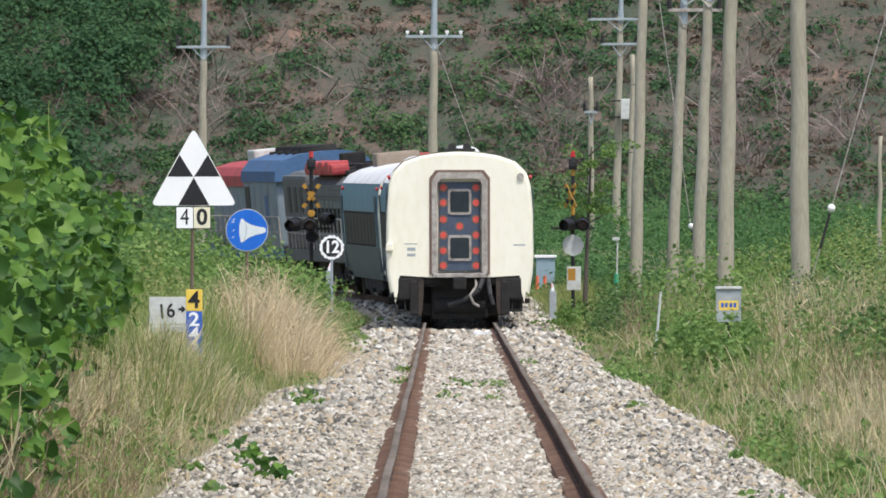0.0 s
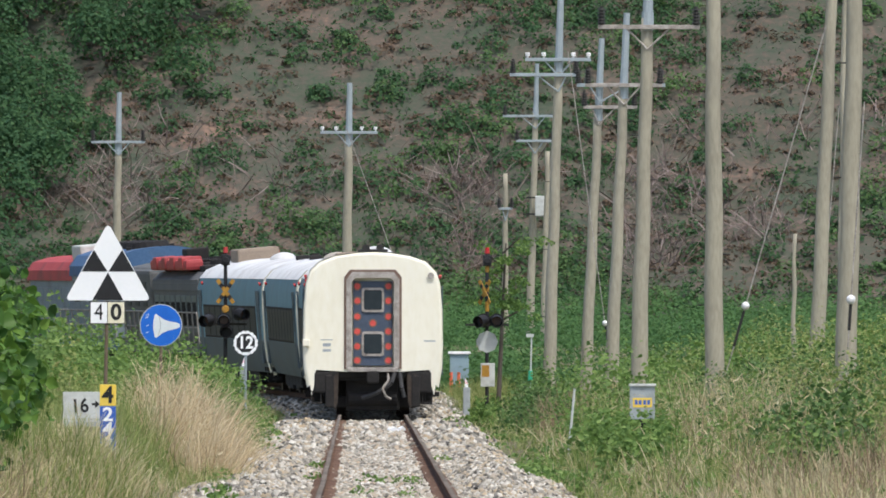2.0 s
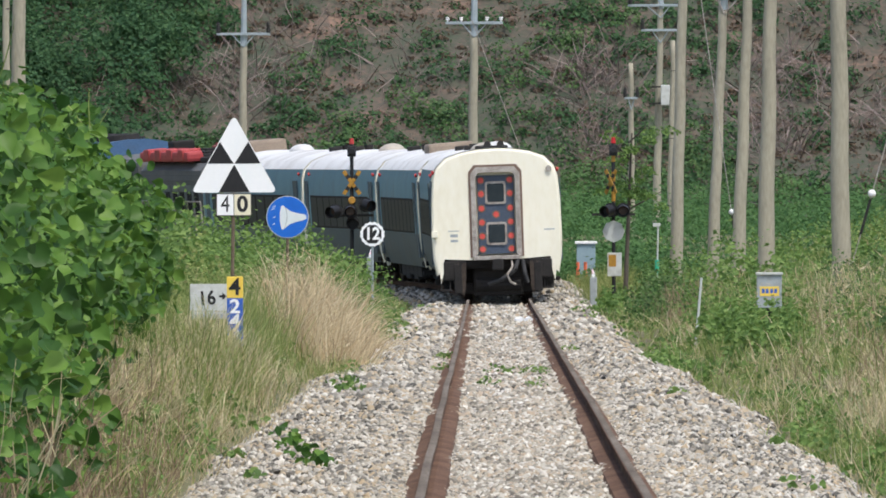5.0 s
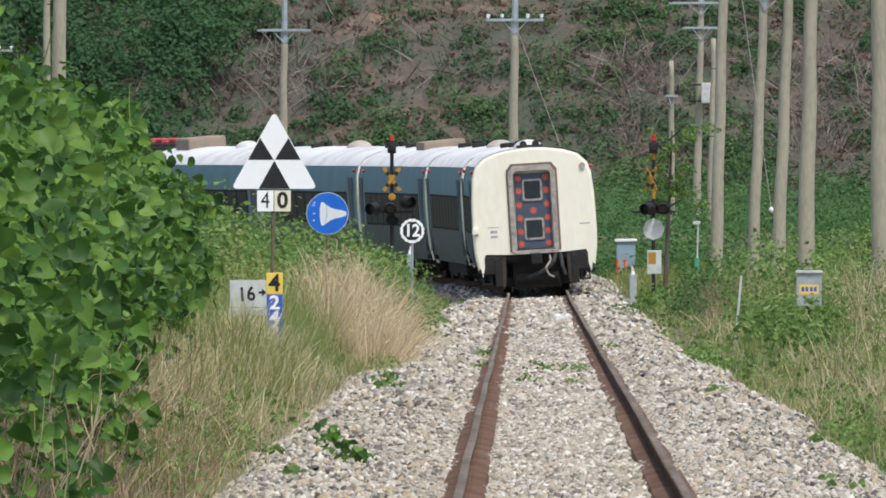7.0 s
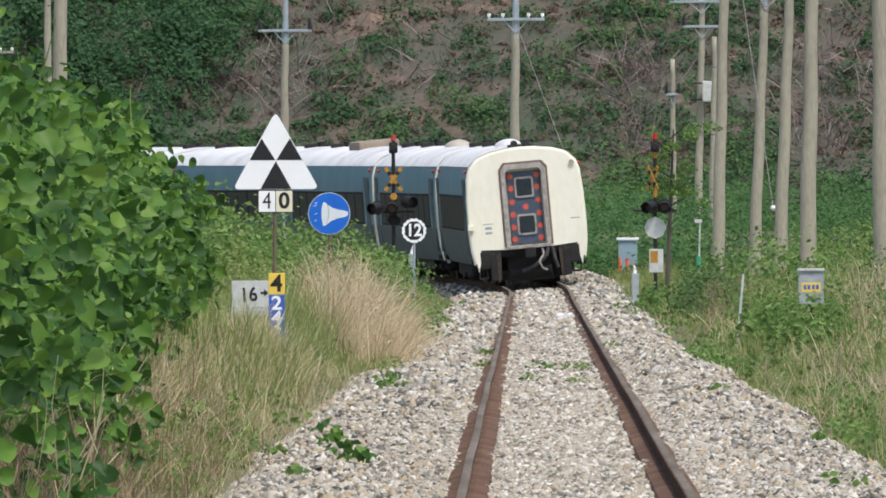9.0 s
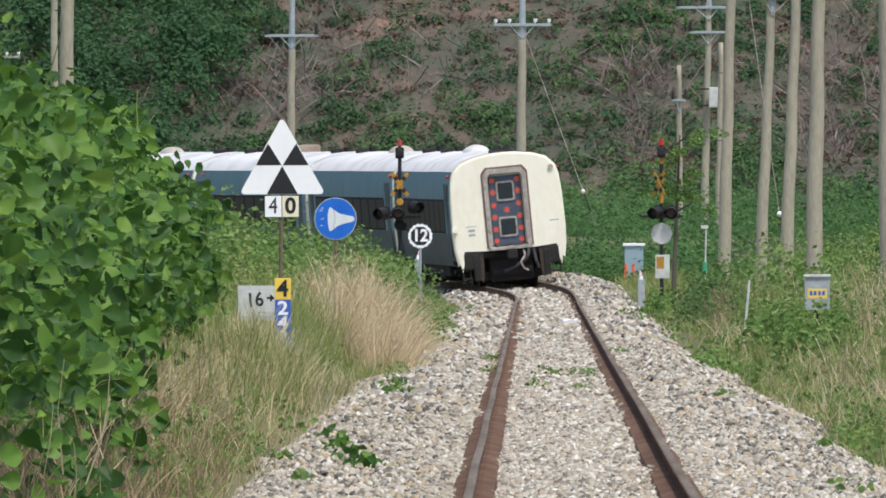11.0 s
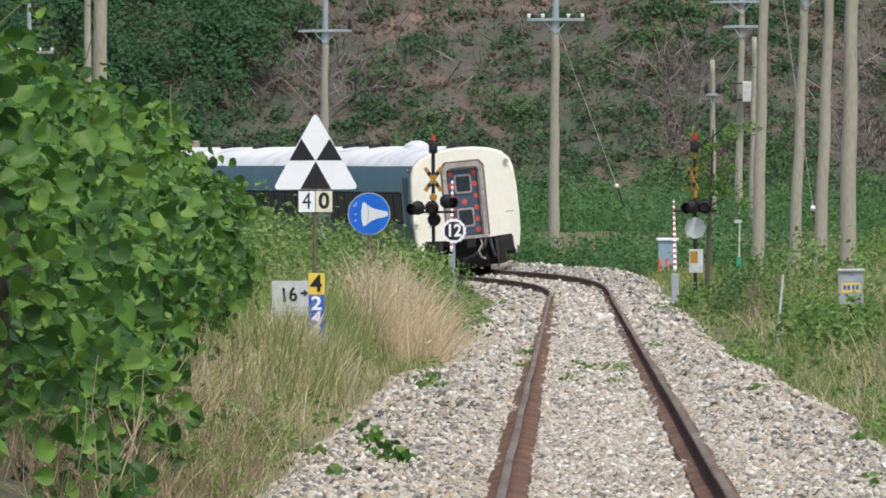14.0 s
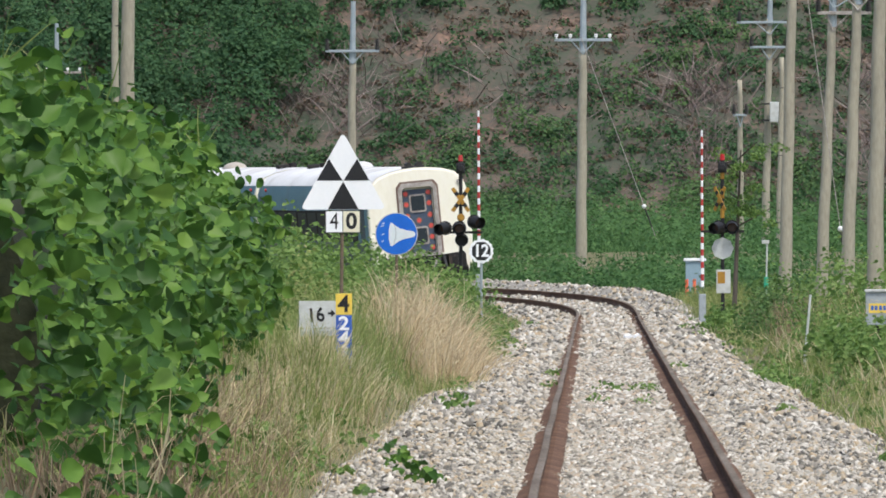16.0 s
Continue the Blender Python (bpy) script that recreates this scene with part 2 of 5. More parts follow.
def box(bm, x0, y0, z0, x1, y1, z1, bevel=0.0, mat=0):
    r = bmesh.ops.create_cube(bm, size=1.0)
    vs = r["verts"]
    for v in vs:
        v.co = Vector(((x0 + x1) / 2 + v.co.x * (x1 - x0), (y0 + y1) / 2 + v.co.y * (y1 - y0), (z0 + z1) / 2 + v.co.z * (z1 - z0)))
    fs = set(f for v in vs for f in v.link_faces)
    if bevel:
        es = list(set(e for f in fs for e in f.edges))
        r = bmesh.ops.bevel(bm, geom=es, offset=bevel, segments=2, affect="EDGES", profile=0.6)
        fs = set(r["faces"]) | set(f for f in fs if f.is_valid)
    for f in fs:
        f.material_index = mat
    return fs


def rod(bm, a, b, r0, r1=None, seg=8, mat=0, caps=True):
    a, b = Vector(a), Vector(b)
    r1 = r0 if r1 is None else r1
    d = b - a
    q = d.to_track_quat("Z", "Y").to_matrix().to_4x4()
    r = bmesh.ops.create_cone(bm, cap_ends=caps, segments=seg, radius1=r0, radius2=r1, depth=d.length,
                              matrix=Matrix.Translation((a + b) / 2) @ q)
    for f in set(f for v in r["verts"] for f in v.link_faces):
        f.material_index = mat


def prism(bm, pts, y0, y1, mat=0):
    """A flat outline in x and z, pushed from y0 to y1; the face at y0 looks to -y."""
    a = [bm.verts.new((x, y0, z)) for x, z in pts]
    b = [bm.verts.new((x, y1, z)) for x, z in pts]
    fs = [bm.faces.new(a), bm.faces.new(b[::-1])]
    for i in range(len(pts)):
        j = (i + 1) % len(pts)
        fs.append(bm.faces.new((a[j], a[i], b[i], b[j])))
    for f in fs:
        f.material_index = mat
    return fs


def finish(bm):
    bmesh.ops.recalc_face_normals(bm, faces=bm.faces[:])
    return bm


def raw_mesh(name, verts, faces, mat, smooth=False):
    """A mesh from number arrays; all faces have the same corner count."""
    verts, faces = np.asarray(verts, np.float32), np.asarray(faces, np.int32)
    me = bpy.data.meshes.new(name)
    me.vertices.add(len(verts))
    me.vertices.foreach_set("co", verts.ravel())
    k = faces.shape[1]
    me.loops.add(faces.size)
    me.loops.foreach_set("vertex_index", faces.ravel())
    me.polygons.add(len(faces))
    me.polygons.foreach_set("loop_start", np.arange(0, faces.size, k, dtype=np.int32))
    if smooth:
        me.polygons.foreach_set("use_smooth", np.ones(len(faces), bool))
    me.update(calc_edges=True)
    me.materials.append(mat)
    return me


rng = np.random.default_rng(7)


def turns(n, tilt=0.5, facing=None):
    """Random turn matrices: about z freely, then a tilt; with facing, local z goes near that direction."""
    if facing is None:
        a = rng.uniform(0, 2 * np.pi, n)
        nx, ny = rng.normal(0, tilt, n), rng.normal(0, tilt, n)
        zax = np.stack([nx, ny, np.ones(n)], 1)
    else:
        zax = np.asarray(facing, float) + rng.normal(0, tilt, (n, 3))
        a = rng.uniform(0, 2 * np.pi, n)
    zax /= np.linalg.norm(zax, axis=1)[:, None]
    ref = np.stack([np.cos(a), np.sin(a), 0.3 * np.sin(3 * a)], 1)
    xax = np.cross(ref, zax)
    xax /= np.linalg.norm(xax, axis=1)[:, None] + 1e-9
    yax = np.cross(zax, xax)
    return np.stack([xax, yax, zax], 2)


def strew(name, base, faces, pos, rot, size, mat, smooth=False):
    base, faces, pos = np.asarray(base, float), np.asarray(faces), np.asarray(pos, float)
    size = np.asarray(size, float)
    if size.ndim == 1:
        size = np.repeat(size[:, None], 3, 1)
    v = np.einsum("nij,nkj->nki", rot, base[None] * size[:, None, :]) + pos[:, None, :]
    fc = faces[None] + (np.arange(len(pos)) * len(base))[:, None, None]
    return raw_mesh(name, v.reshape(-1, 3), fc.reshape(-1, faces.shape[1]), mat, smooth)


LEAF = ([(0, -0.5, 0), (0.42, -0.1, 0.07), (0.2, 0.35, 0.0), (0, 0.55, -0.08), (-0.2, 0.35, 0.0), (-0.42, -0.1, 0.07)],
        [(0, 1, 2), (0, 2, 3), (0, 3, 4), (0, 4, 5)])
VINE = ([(0, -0.44, 0.0), (0.28, -0.42, 0.12), (0.46, -0.14, 0.19), (0.34, 0.16, 0.12), (0.12, 0.42, 0.0), (0, 0.58, -0.12), (-0.14, 0.40, 0.0), (-0.36, 0.14, 0.12), (-0.45, -0.16, 0.19), (-0.27, -0.43, 0.12), (0, -0.02, -0.03)],
        [(10, k, (k + 1) % 10) for k in range(10)])
CLUMP = ([(-0.5, -0.35, 0), (0.1, -0.5, 0.12), (0.5, 0.1, -0.05), (-0.1, 0.5, 0.1)], [(0, 1, 2), (0, 2, 3)])
BLADE = ([(-0.5, 0, 0), (0.5, 0, 0), (0.4, 0.10, 0.5), (-0.4, 0.10, 0.5), (0.22, 0.30, 0.86), (-0.22, 0.30, 0.86), (0, 0.56, 0.98)], [(0, 1, 2), (0, 2, 3), (3, 2, 4), (3, 4, 5), (5, 4, 6)])
ROCK = ([(-0.46, -0.38, -0.42), (0.5, -0.30, -0.36), (0.38, 0.46, -0.44), (-0.40, 0.36, -0.36), (-0.30, -0.44, 0.30), (0.34, -0.24, 0.46), (0.20, 0.36, 0.34), (-0.48, 0.22, 0.42)],
        [(4, 5, 6), (4, 6, 7), (0, 1, 5), (0, 5, 4), (1, 2, 6), (1, 6, 5), (2, 3, 7), (2, 7, 6), (3, 0, 4), (3, 4, 7)])


def blades(name, pos, height, width, mat, lean=0.25):
    n = len(pos)
    size = np.stack([width * rng.uniform(0.6, 1.4, n), height * rng.uniform(0.5, 1.5, n), height], 1)
    return strew(name, *BLADE, pos, turns(n, lean), size, mat)


# ---- the line of the track ----
CURVE_AT, EASE, RADIUS = 421.5, 50.0, 508.0


def rise(s):
    u = max(0.0, s - 425.0)
    return 0.0045 * u * u / (u + 12.0)


def line(s, side=0.0, up=0.0):
    """Place on the track after s metres, side metres to its right and up metres above the rail heads; also the heading in radians."""
    u = s - CURVE_AT
    if u <= 0:
        x, y, a = 0.0, s, 0.0
    elif u <= EASE:
        x, y, a = -u ** 3 / (6 * RADIUS * EASE), s, u * u / (2 * RADIUS * EASE)
    else:
        a0, a = EASE / (2 * RADIUS), (u - EASE / 2) / RADIUS
        x = -EASE ** 2 / (6 * RADIUS) - RADIUS * (math.cos(a0) - math.cos(a))
        y = CURVE_AT + EASE + RADIUS * (math.sin(a) - math.sin(a0))
    c = cant(s)
    return Vector((x + side * math.cos(a) * math.cos(c) - up * math.sin(c) * math.cos(a),
                   y + side * math.sin(a) - up * math.sin(c) * math.sin(a),
                   rise(s) + side * math.sin(c) + 0.75 * math.sin(c) + up * math.cos(c))), a


def cant(s):
    k = min(1.0, max(0.0, (s - 395.0) / 85.0))
    return radians(5.4) * k * k * (3 - 2 * k)


# ---- ground, hill, track bed, rails ----
def shoulder(off, y):
    """How much wider the ballast lies, on that side of the line, towards the near end."""
    return 0.42 * min(1.0, max(0.0, (240 - y) / 12)) if off < 0 else 0.28 * min(1.0, max(0.0, (218 - y) / 25))


def ground_z(x, y):
    off = x - (line(y)[0].x if 0 < y < 700 else (line(700)[0].x if y >= 700 else 0.0))
    k = min(1.0, max(0.0, (abs(off) - 2.2 - shoulder(off, y)) / (1.3 - 1.1 * shoulder(off, y) if off < 0 else 2.2)))
    z = -0.5 + (0.78 if off < 0 else 0.55) * k
    if off > 5:
        z += min(0.9, (off - 5) * 0.12)
    if off < -6:
        z += min(0.4, (-off - 6) * 0.08)
    z += rise(min(y, 560)) * max(0.0, 1 - max(0.0, y - 560) / 120)
    z += 0.10 * noise.noise((x * 0.35, y * 0.2, 0)) * k
    if y > 765:
        u = y - 765
        bulge = 3.0 * noise.noise((x * 0.03, y * 0.02, 3.0)) + 0.9 * noise.noise((x * 0.12, y * 0.1, 5.0)) + 0.35 * noise.noise((x * 0.45, y * 0.4, 9.0))
        z += min(1.0, u / 25) * bulge + 0.62 * u * u / (u + 14.0) if u < 300 else 178 + 0.25 * (u - 300)
    return z


def spread(inner, step, outer, growth=1.35):
    out, d = [inner], step
    while out[-1] < outer:
        d *= growth
        out.append(out[-1] + d)
    return out


gx = sorted(set([-v for v in spread(45, 1.2, 2600)] + [round(-45 + 1.2 * i, 3) for i in range(1, 75)] + spread(45, 1.2, 2600)))
gy = sorted(set([-v for v in spread(0, 20, 1500)] + [i * 4.0 for i in range(0, 190)] + [760 + 1.2 * i for i in range(1, 76)] + spread(852, 2.5, 4200)))
gv = [(x, y, ground_z(x, y)) for y in gy for x in gx]
nx = len(gx)
gf = [(j * nx + i, j * nx + i + 1, (j + 1) * nx + i + 1, (j + 1) * nx + i) for j in range(len(gy) - 1) for i in range(nx - 1)]
me = raw_mesh("ground", gv, gf, M_SOIL, True)
me.materials.append(M_HILL)
mi = np.array([1 if gy[j] >= 745 else 0 for j in range(len(gy) - 1) for i in range(nx - 1)], np.int32)
me.polygons.foreach_set("material_index", mi)
ground = tagged(new("ground", me), "dry field soil rising to a brown cleared hillside", "ground", kind="structure")

SECTION = [(-2.75, -0.62), (-2.35, -0.36), (-1.95, -0.20), (-1.5, -0.15), (-1.05, -0.17), (-0.85, -0.20), (-0.4, -0.19), (0.0, -0.18),
           (0.4, -0.19), (0.85, -0.20), (1.05, -0.17), (1.5, -0.15), (1.95, -0.20), (2.35, -0.36), (2.75, -0.62)]
bv, bf, ss = [], [], [-40 + 1.0 * i for i in range(0, 700)]
for s in ss:
    wide = 1.0 + 0.10 * noise.noise((s * 0.05, 2.0, 0.0)) - (0.06 if 235 < s < 330 else 0.0)
    for o, h in SECTION:
        p, a = line(s, o * wide + (math.copysign(shoulder(o, s), o) if abs(o) > 1.6 else 0.0))
        k = 0.04 if abs(o) < 1.2 else 0.12
        if o > 1.0 and s > 430:
            h += 0.22 * min(1.0, (s - 430) / 40) * min(1.0, (o - 0.95) / 0.5)
        if 1.4 < abs(o) < 2.5:
            h += 0.16 * math.exp(-((s - (246 if o < 0 else 228)) / 14) ** 2)
        bv.append((p.x, p.y, p.z + h + k * noise.noise((o * 1.7, s * 0.16, 1.0))))
n = len(SECTION)
bf = [(j * n + i, j * n + i + 1, (j + 1) * n + i + 1, (j + 1) * n + i) for j in range(len(ss) - 1) for i in range(n - 1)]
bed = tagged(new("ballast_bed", raw_mesh("ballast_bed", bv, bf, M_BED, True)), "grey crushed-stone ballast bed under the single track", "ballast", kind="structure")
bvn = np.array(bv).reshape(len(ss), n, 3)


def bed_point(s, u):
    """A place on the bed: s along, u from 0 to 1 across."""
    j, i = (s + 40), u * (n - 1)
    j0, i0 = np.clip(j.astype(int), 0, len(ss) - 2), np.clip(i.astype(int), 0, n - 2)
    fj, fi = (j - j0)[:, None], (i - i0)[:, None]
    return (bvn[j0, i0] * (1 - fj) * (1 - fi) + bvn[j0 + 1, i0] * fj * (1 - fi) + bvn[j0, i0 + 1] * (1 - fj) * fi + bvn[j0 + 1, i0 + 1] * fj * fi)


for lo, hi, count, dia in ((106, 172, 53000, 0.042), (172, 290, 34000, 0.058), (290, 570, 15000, 0.085)):
    s, u = rng.uniform(lo, hi, count), rng.uniform(0.02, 0.98, count)
    p = bed_point(s, u)
    size = dia * rng.uniform(0.5, 1.5, (count, 1)) * rng.uniform(0.65, 1.35, (count, 3))
    p[:, 2] += size[:, 2] * 0.15
    mid = np.abs(u - 0.5) < 0.16 + 0.03 * rng.normal(size=count)
    rot = turns(count, 0.8)
    for pick, m, label in ((~mid, M_STONE, "loose grey crushed ballast stones"), (mid, M_BUFF, "buff crushed stones between the rails")):
        tagged(new("ballast_stones", strew("ballast_stones", *ROCK, p[pick], rot[pick], size[pick], m)), label, "gravel", kind="stuff")

RAIL = [(-0.065, -0.152), (-0.065, -0.135), (-0.012, -0.118), (-0.010, -0.045), (-0.034, -0.033), (-0.036, -0.006), (-0.028, 0.0),
        (0.028, 0.0), (0.036, -0.006), (0.034, -0.033), (0.010, -0.045), (0.012, -0.118), (0.065, -0.135), (0.065, -0.152)]


def rail(name, side, label):
    rs = [-40 + 2.0 * i for i in range(348)]
    v, m = [], len(RAIL)
    for s in rs:
        wob = 0.012 * noise.noise((s * 0.06, side, 4.0))
        for o, h in RAIL:
            v.append(line(s, side + o + wob, h)[0])
    f = [(j * m + i, j * m + (i + 1) % m, (j + 1) * m + (i + 1) % m, (j + 1) * m + i) for j in range(len(rs) - 1) for i in range(m)]
    me = raw_mesh(name, v, f, M_RUST)
    me.materials.append(M_HEAD)
    me.polygons.foreach_set("material_index", np.array([1 if i in (6, 7) else 0 for j in range(len(rs) - 1) for i in range(m)], np.int32))
    ob = tagged(new(name, me), label, "rail", "running rails", "structure")
    bm = bmesh.new()
    for k in range(1120):
        s = 100 + 0.31 * k
        p, a = line(s, side, -0.155)
        t = pose(p.x, p.y, p.z, 0, math.degrees(-cant(s)), math.degrees(a))
        vs = []
        for x, y, z in ((-0.17, -0.155, -0.03), (0.17, -0.155, -0.03), (0.17, 0.155, -0.03), (-0.17, 0.155, -0.03),
                        (-0.15, -0.154, 0.012), (-0.06, -0.154, 0.035), (0.06, -0.154, 0.035), (0.15, -0.154, 0.012),
                        (-0.15, 0.154, 0.012), (-0.06, 0.154, 0.035), (0.06, 0.154, 0.035), (0.15, 0.154, 0.012)):
            vs.append(bm.verts.new(t @ Vector((x, y, z))))
        for q in ((0, 1, 7, 6, 5, 4), (4, 5, 9, 8), (5, 6, 10, 9), (6, 7, 11, 10), (1, 2, 11, 7), (3, 0, 4, 8)):
            bm.faces.new([vs[i] for i in q])
    tagged(part("baseplates", bm, M_RUST, ob), "rusty baseplates and clips", kind="stuff")
    return ob


rail("rail_left", -0.7525, "rust-brown steel rail with a worn grey head")
rail("rail_right", 0.7525, "rust-brown steel rail with a worn grey head")

# ---- plants ----
def field(count, x0, x1, y0, y1, keep=None):
    x, y = rng.uniform(x0, x1, count), rng.uniform(y0, y1, count)
    if keep is not None:
        ok = keep(x, y)
        x, y = x[ok], y[ok]
    z = np.array([ground_z(a, b) for a, b in zip(x, y)])
    return np.stack([x, y, z], 1)


def stuff(name, me, label, category):
    return tagged(new(name, me), label, category, kind="stuff")


def leafy(centres, radii, per, leaf, mat, name, shape=CLUMP, tilt=0.9):
    """Leaf clumps over lumpy ellipsoids, most near their skin."""
    c = np.repeat(np.asarray(centres, float), per, 0)
    r = np.repeat(np.asarray(radii, float), per, 0)
    d = rng.normal(0, 1, c.shape)
    d /= np.linalg.norm(d, axis=1)[:, None]
    d[:, 2] = np.abs(d[:, 2]) * 1.1 - 0.25
    lump = 1 + 0.25 * np.sin(d[:, 0] * 5 + c[:, 0] * 3) * np.cos(d[:, 2] * 6 + c[:, 1]) + rng.normal(0, 0.08, len(c))
    p = c + d * r * (lump * rng.uniform(0.55, 1.0, len(c)) ** 0.5)[:, None]
    sizes = leaf * rng.uniform(0.6, 1.4, len(c))
    return strew(name, *shape, p, turns(len(c), tilt, d + np.array([0, -0.2, 0.5])), sizes, mat)


# verge grass
def line_x(y):
    return -(np.maximum(y - CURVE_AT - 0.4 * EASE, 0)) ** 2 / (2 * RADIUS)


def left_verge(x, y):
    edge = np.where(y < 238, 2.72, np.where(y < 420, 1.85, 2.4)) + 0.22 * np.sin(y * 0.23) + 0.12 * np.sin(y * 0.71)
    return x < line_x(y) - edge


def right_verge(x, y):
    edge = np.where(y < 205, 2.68, np.where(y < 262, 2.0, 2.45)) + 0.2 * np.sin(y * 0.19) + 0.12 * np.sin(y * 0.63)
    return x > line_x(y) + edge


def tufts(count, per, x0, x1, y0, y1, keep, wide, patch=0):
    """Grass stands in tufts: several blades round each of many roots; patch 1 or -1 keeps it to one kind of ground or the other."""
    c = field(count, x0, x1, y0, y1, keep)
    if patch:
        c = c[np.array([patch * noise.noise((a * 0.9, b * 0.09, 21.0)) + 0.12 > 0 for a, b, _ in c])]
    p = np.repeat(c, per, 0)
    p[:, :2] += rng.normal(0, wide, (len(p), 2))
    return p


GREENISH, STRAW = "green and straw-coloured verge grass beside the ballast", "dry straw-coloured grass on the verge"
for x0, x1, keep, tall in ((-9, -1.6, left_verge, 0.30), (1.9, 13, right_verge, 0.36)):
    p = tufts(4500 if x0 < 0 else 3600, 9, x0, x1, 103, 440, keep, 0.10, 1)
    stuff("verge_grass", blades("verge_grass", p, tall * rng.uniform(0.4, 1.3, len(p)), 0.014, M_GRASS, 0.5), GREENISH, "grass")
    p = tufts(3100 if x0 < 0 else 1400, 9, x0, x1, 109, 400, keep, 0.09, -1)
    stuff("dry_verge_grass", blades("dry_verge_grass", p, tall * rng.uniform(0.5, 1.5, len(p)), 0.013, M_DRY, 0.5), STRAW, "grass")
    p = tufts(550, 8, x0, x1, 109, 400, keep, 0.12)
    stuff("brown_verge_stems", blades("brown_verge_stems", p, tall * rng.uniform(0.5, 1.5, len(p)), 0.009, M_BROWNSTEM, 0.4), "reddish brown withered stems on the verge", "grass")
    c = field(620, x0, x1, 100, 420, keep)
    c[:, 2] += 0.05
    r = np.stack([rng.uniform(0.14, 0.34, len(c))] * 2 + [rng.uniform(0.12, 0.34, len(c))], 1)
    stuff("verge_weeds", leafy(c, r, 26, 0.085, M_SHRUB, "verge_weeds", LEAF), "low broad-leaved green weeds in the grass", "weeds")
for x0, x1, y0, y1, keep, k in ((2.6, 8.0, 112, 235, right_verge, 1500), (-4.4, -2.2, 109, 215, left_verge, 1500)):
    for m, share, name, label in ((M_GRASS, 0.55, "verge_grass", GREENISH), (M_DRY, 0.45, "dry_verge_grass", STRAW)):
        p = tufts(int(k * share), 10, x0, x1, y0, y1, keep, 0.07)
        stuff(name, blades(name, p, rng.uniform(0.10, 0.34, len(p)), 0.008, m, 0.4), label, "grass")
# bright weeds along the foot of the ballast
c = []
for _ in range(150):
    y = rng.uniform(112, 205)
    c.append((rng.normal(3.25 if y < 200 else 2.9, 0.16), y, 0.0))
for _ in range(60):
    y = rng.uniform(112, 232)
    c.append((-rng.normal(3.05, 0.22), y, 0.0))
c += [(-rng.normal(2.86, 0.1), rng.uniform(126, 150), 0.0) for _ in range(26)]
c = [(a, b, ground_z(a, b) + 0.02) for a, b, _ in c]
stuff("verge_weeds", leafy(c, np.array([(0.2, 0.5, 0.16)] * len(c)) * rng.uniform(0.5, 1.5, (len(c), 1)), 60, 0.06, M_SHRUB, "verge_weeds", LEAF), "bright green weeds along the foot of the ballast", "weeds")
# short growth creeping on to the ballast
c = np.array([line(s, o, -0.1)[0] for s, o in [(rng.uniform(120, 420), rng.choice([-1, 1]) * rng.uniform(1.75, 2.6)) for _ in range(46)]])
stuff("creeping_weeds", leafy(c, np.array([(0.16, 0.3, 0.09)] * len(c)) * rng.uniform(0.5, 1.4, (len(c), 1)), 20, 0.06, M_SHRUB, "creeping_weeds", LEAF), "small green weeds creeping on to the ballast", "weeds")
c = np.array([line(s, o, -0.12)[0] for s, o in ((222, 0.05), (223, 0.3), (224, -0.2), (221, 0.4), (205, -0.28), (203, 0.28), (250, -0.92), (246, -0.95), (228, -0.88), (262, 0.95))])
stuff("track_weeds", leafy(c, np.array([(0.16, 0.3, 0.09)] * len(c)), 26, 0.05, M_SHRUB, "track_weeds", LEAF), "sparse weeds between the rails", "weeds")
c = np.array([line(s, o, -0.1)[0] for s, o in ((146, -1.95), (143, -1.88), (140, -1.78), (137, -1.68), (134, -1.62), (149, -2.05), (152, -2.15))])
stuff("creeping_vine", leafy(c, np.array([(0.16, 0.6, 0.10)] * len(c)), 11, 0.085, M_LEAF, "creeping_vine", LEAF), "broad-leaved vine creeping over the ballast", "vine")
c = np.array([(x, y, -0.25) for x, y in zip(rng.uniform(1.75, 3.4, 40), rng.uniform(228, 262, 40))])
stuff("creeping_weeds", leafy(c, np.array([(0.28, 0.8, 0.22)] * len(c)), 50, 0.07, M_SHRUB, "creeping_weeds", LEAF), "bright green low weeds spilling over the ballast shoulder", "weeds")

# tall dry grass with drooping heads
def clump_height(x):
    return np.clip(1.0 - 0.55 * (x + 2.9) ** 2, 0.45, 1.0)


p = tufts(470, 11, -3.25, -2.0, 230, 254, None, 0.07)
stuff("dry_reed_clump", blades("dry_reed_clump", p, rng.uniform(0.55, 1.45, len(p)) * clump_height(p[:, 0]), 0.015, M_REED, 0.42), "tall clump of dry tan foxtail grass", "grass")
h = tufts(160, 3, -3.3, -2.1, 230, 254, None, 0.15)
h[:, 2] += rng.uniform(0.9, 1.4, len(h)) * clump_height(h[:, 0])
stuff("foxtail_heads", blades("foxtail_heads", h, rng.uniform(0.06, 0.15, len(h)), 0.018, M_REED, 0.9), "pale drooping foxtail seed heads", "grass")
p = tufts(300, 9, -5.2, -3.0, 206, 236, None, 0.1)
stuff("tall_verge_grass", blades("tall_verge_grass", p, rng.uniform(0.4, 1.0, len(p)), 0.010, M_GRASS, 0.25), "tall green grass round the trackside signs", "grass")
p = tufts(420, 8, 2.0, 3.6, 436, 468, None, 0.1)
stuff("tall_verge_grass", blades("tall_verge_grass", p, rng.uniform(0.4, 0.9, len(p)), 0.014, M_GRASS, 0.25), "tall green grass round the crossing cabinet", "grass")
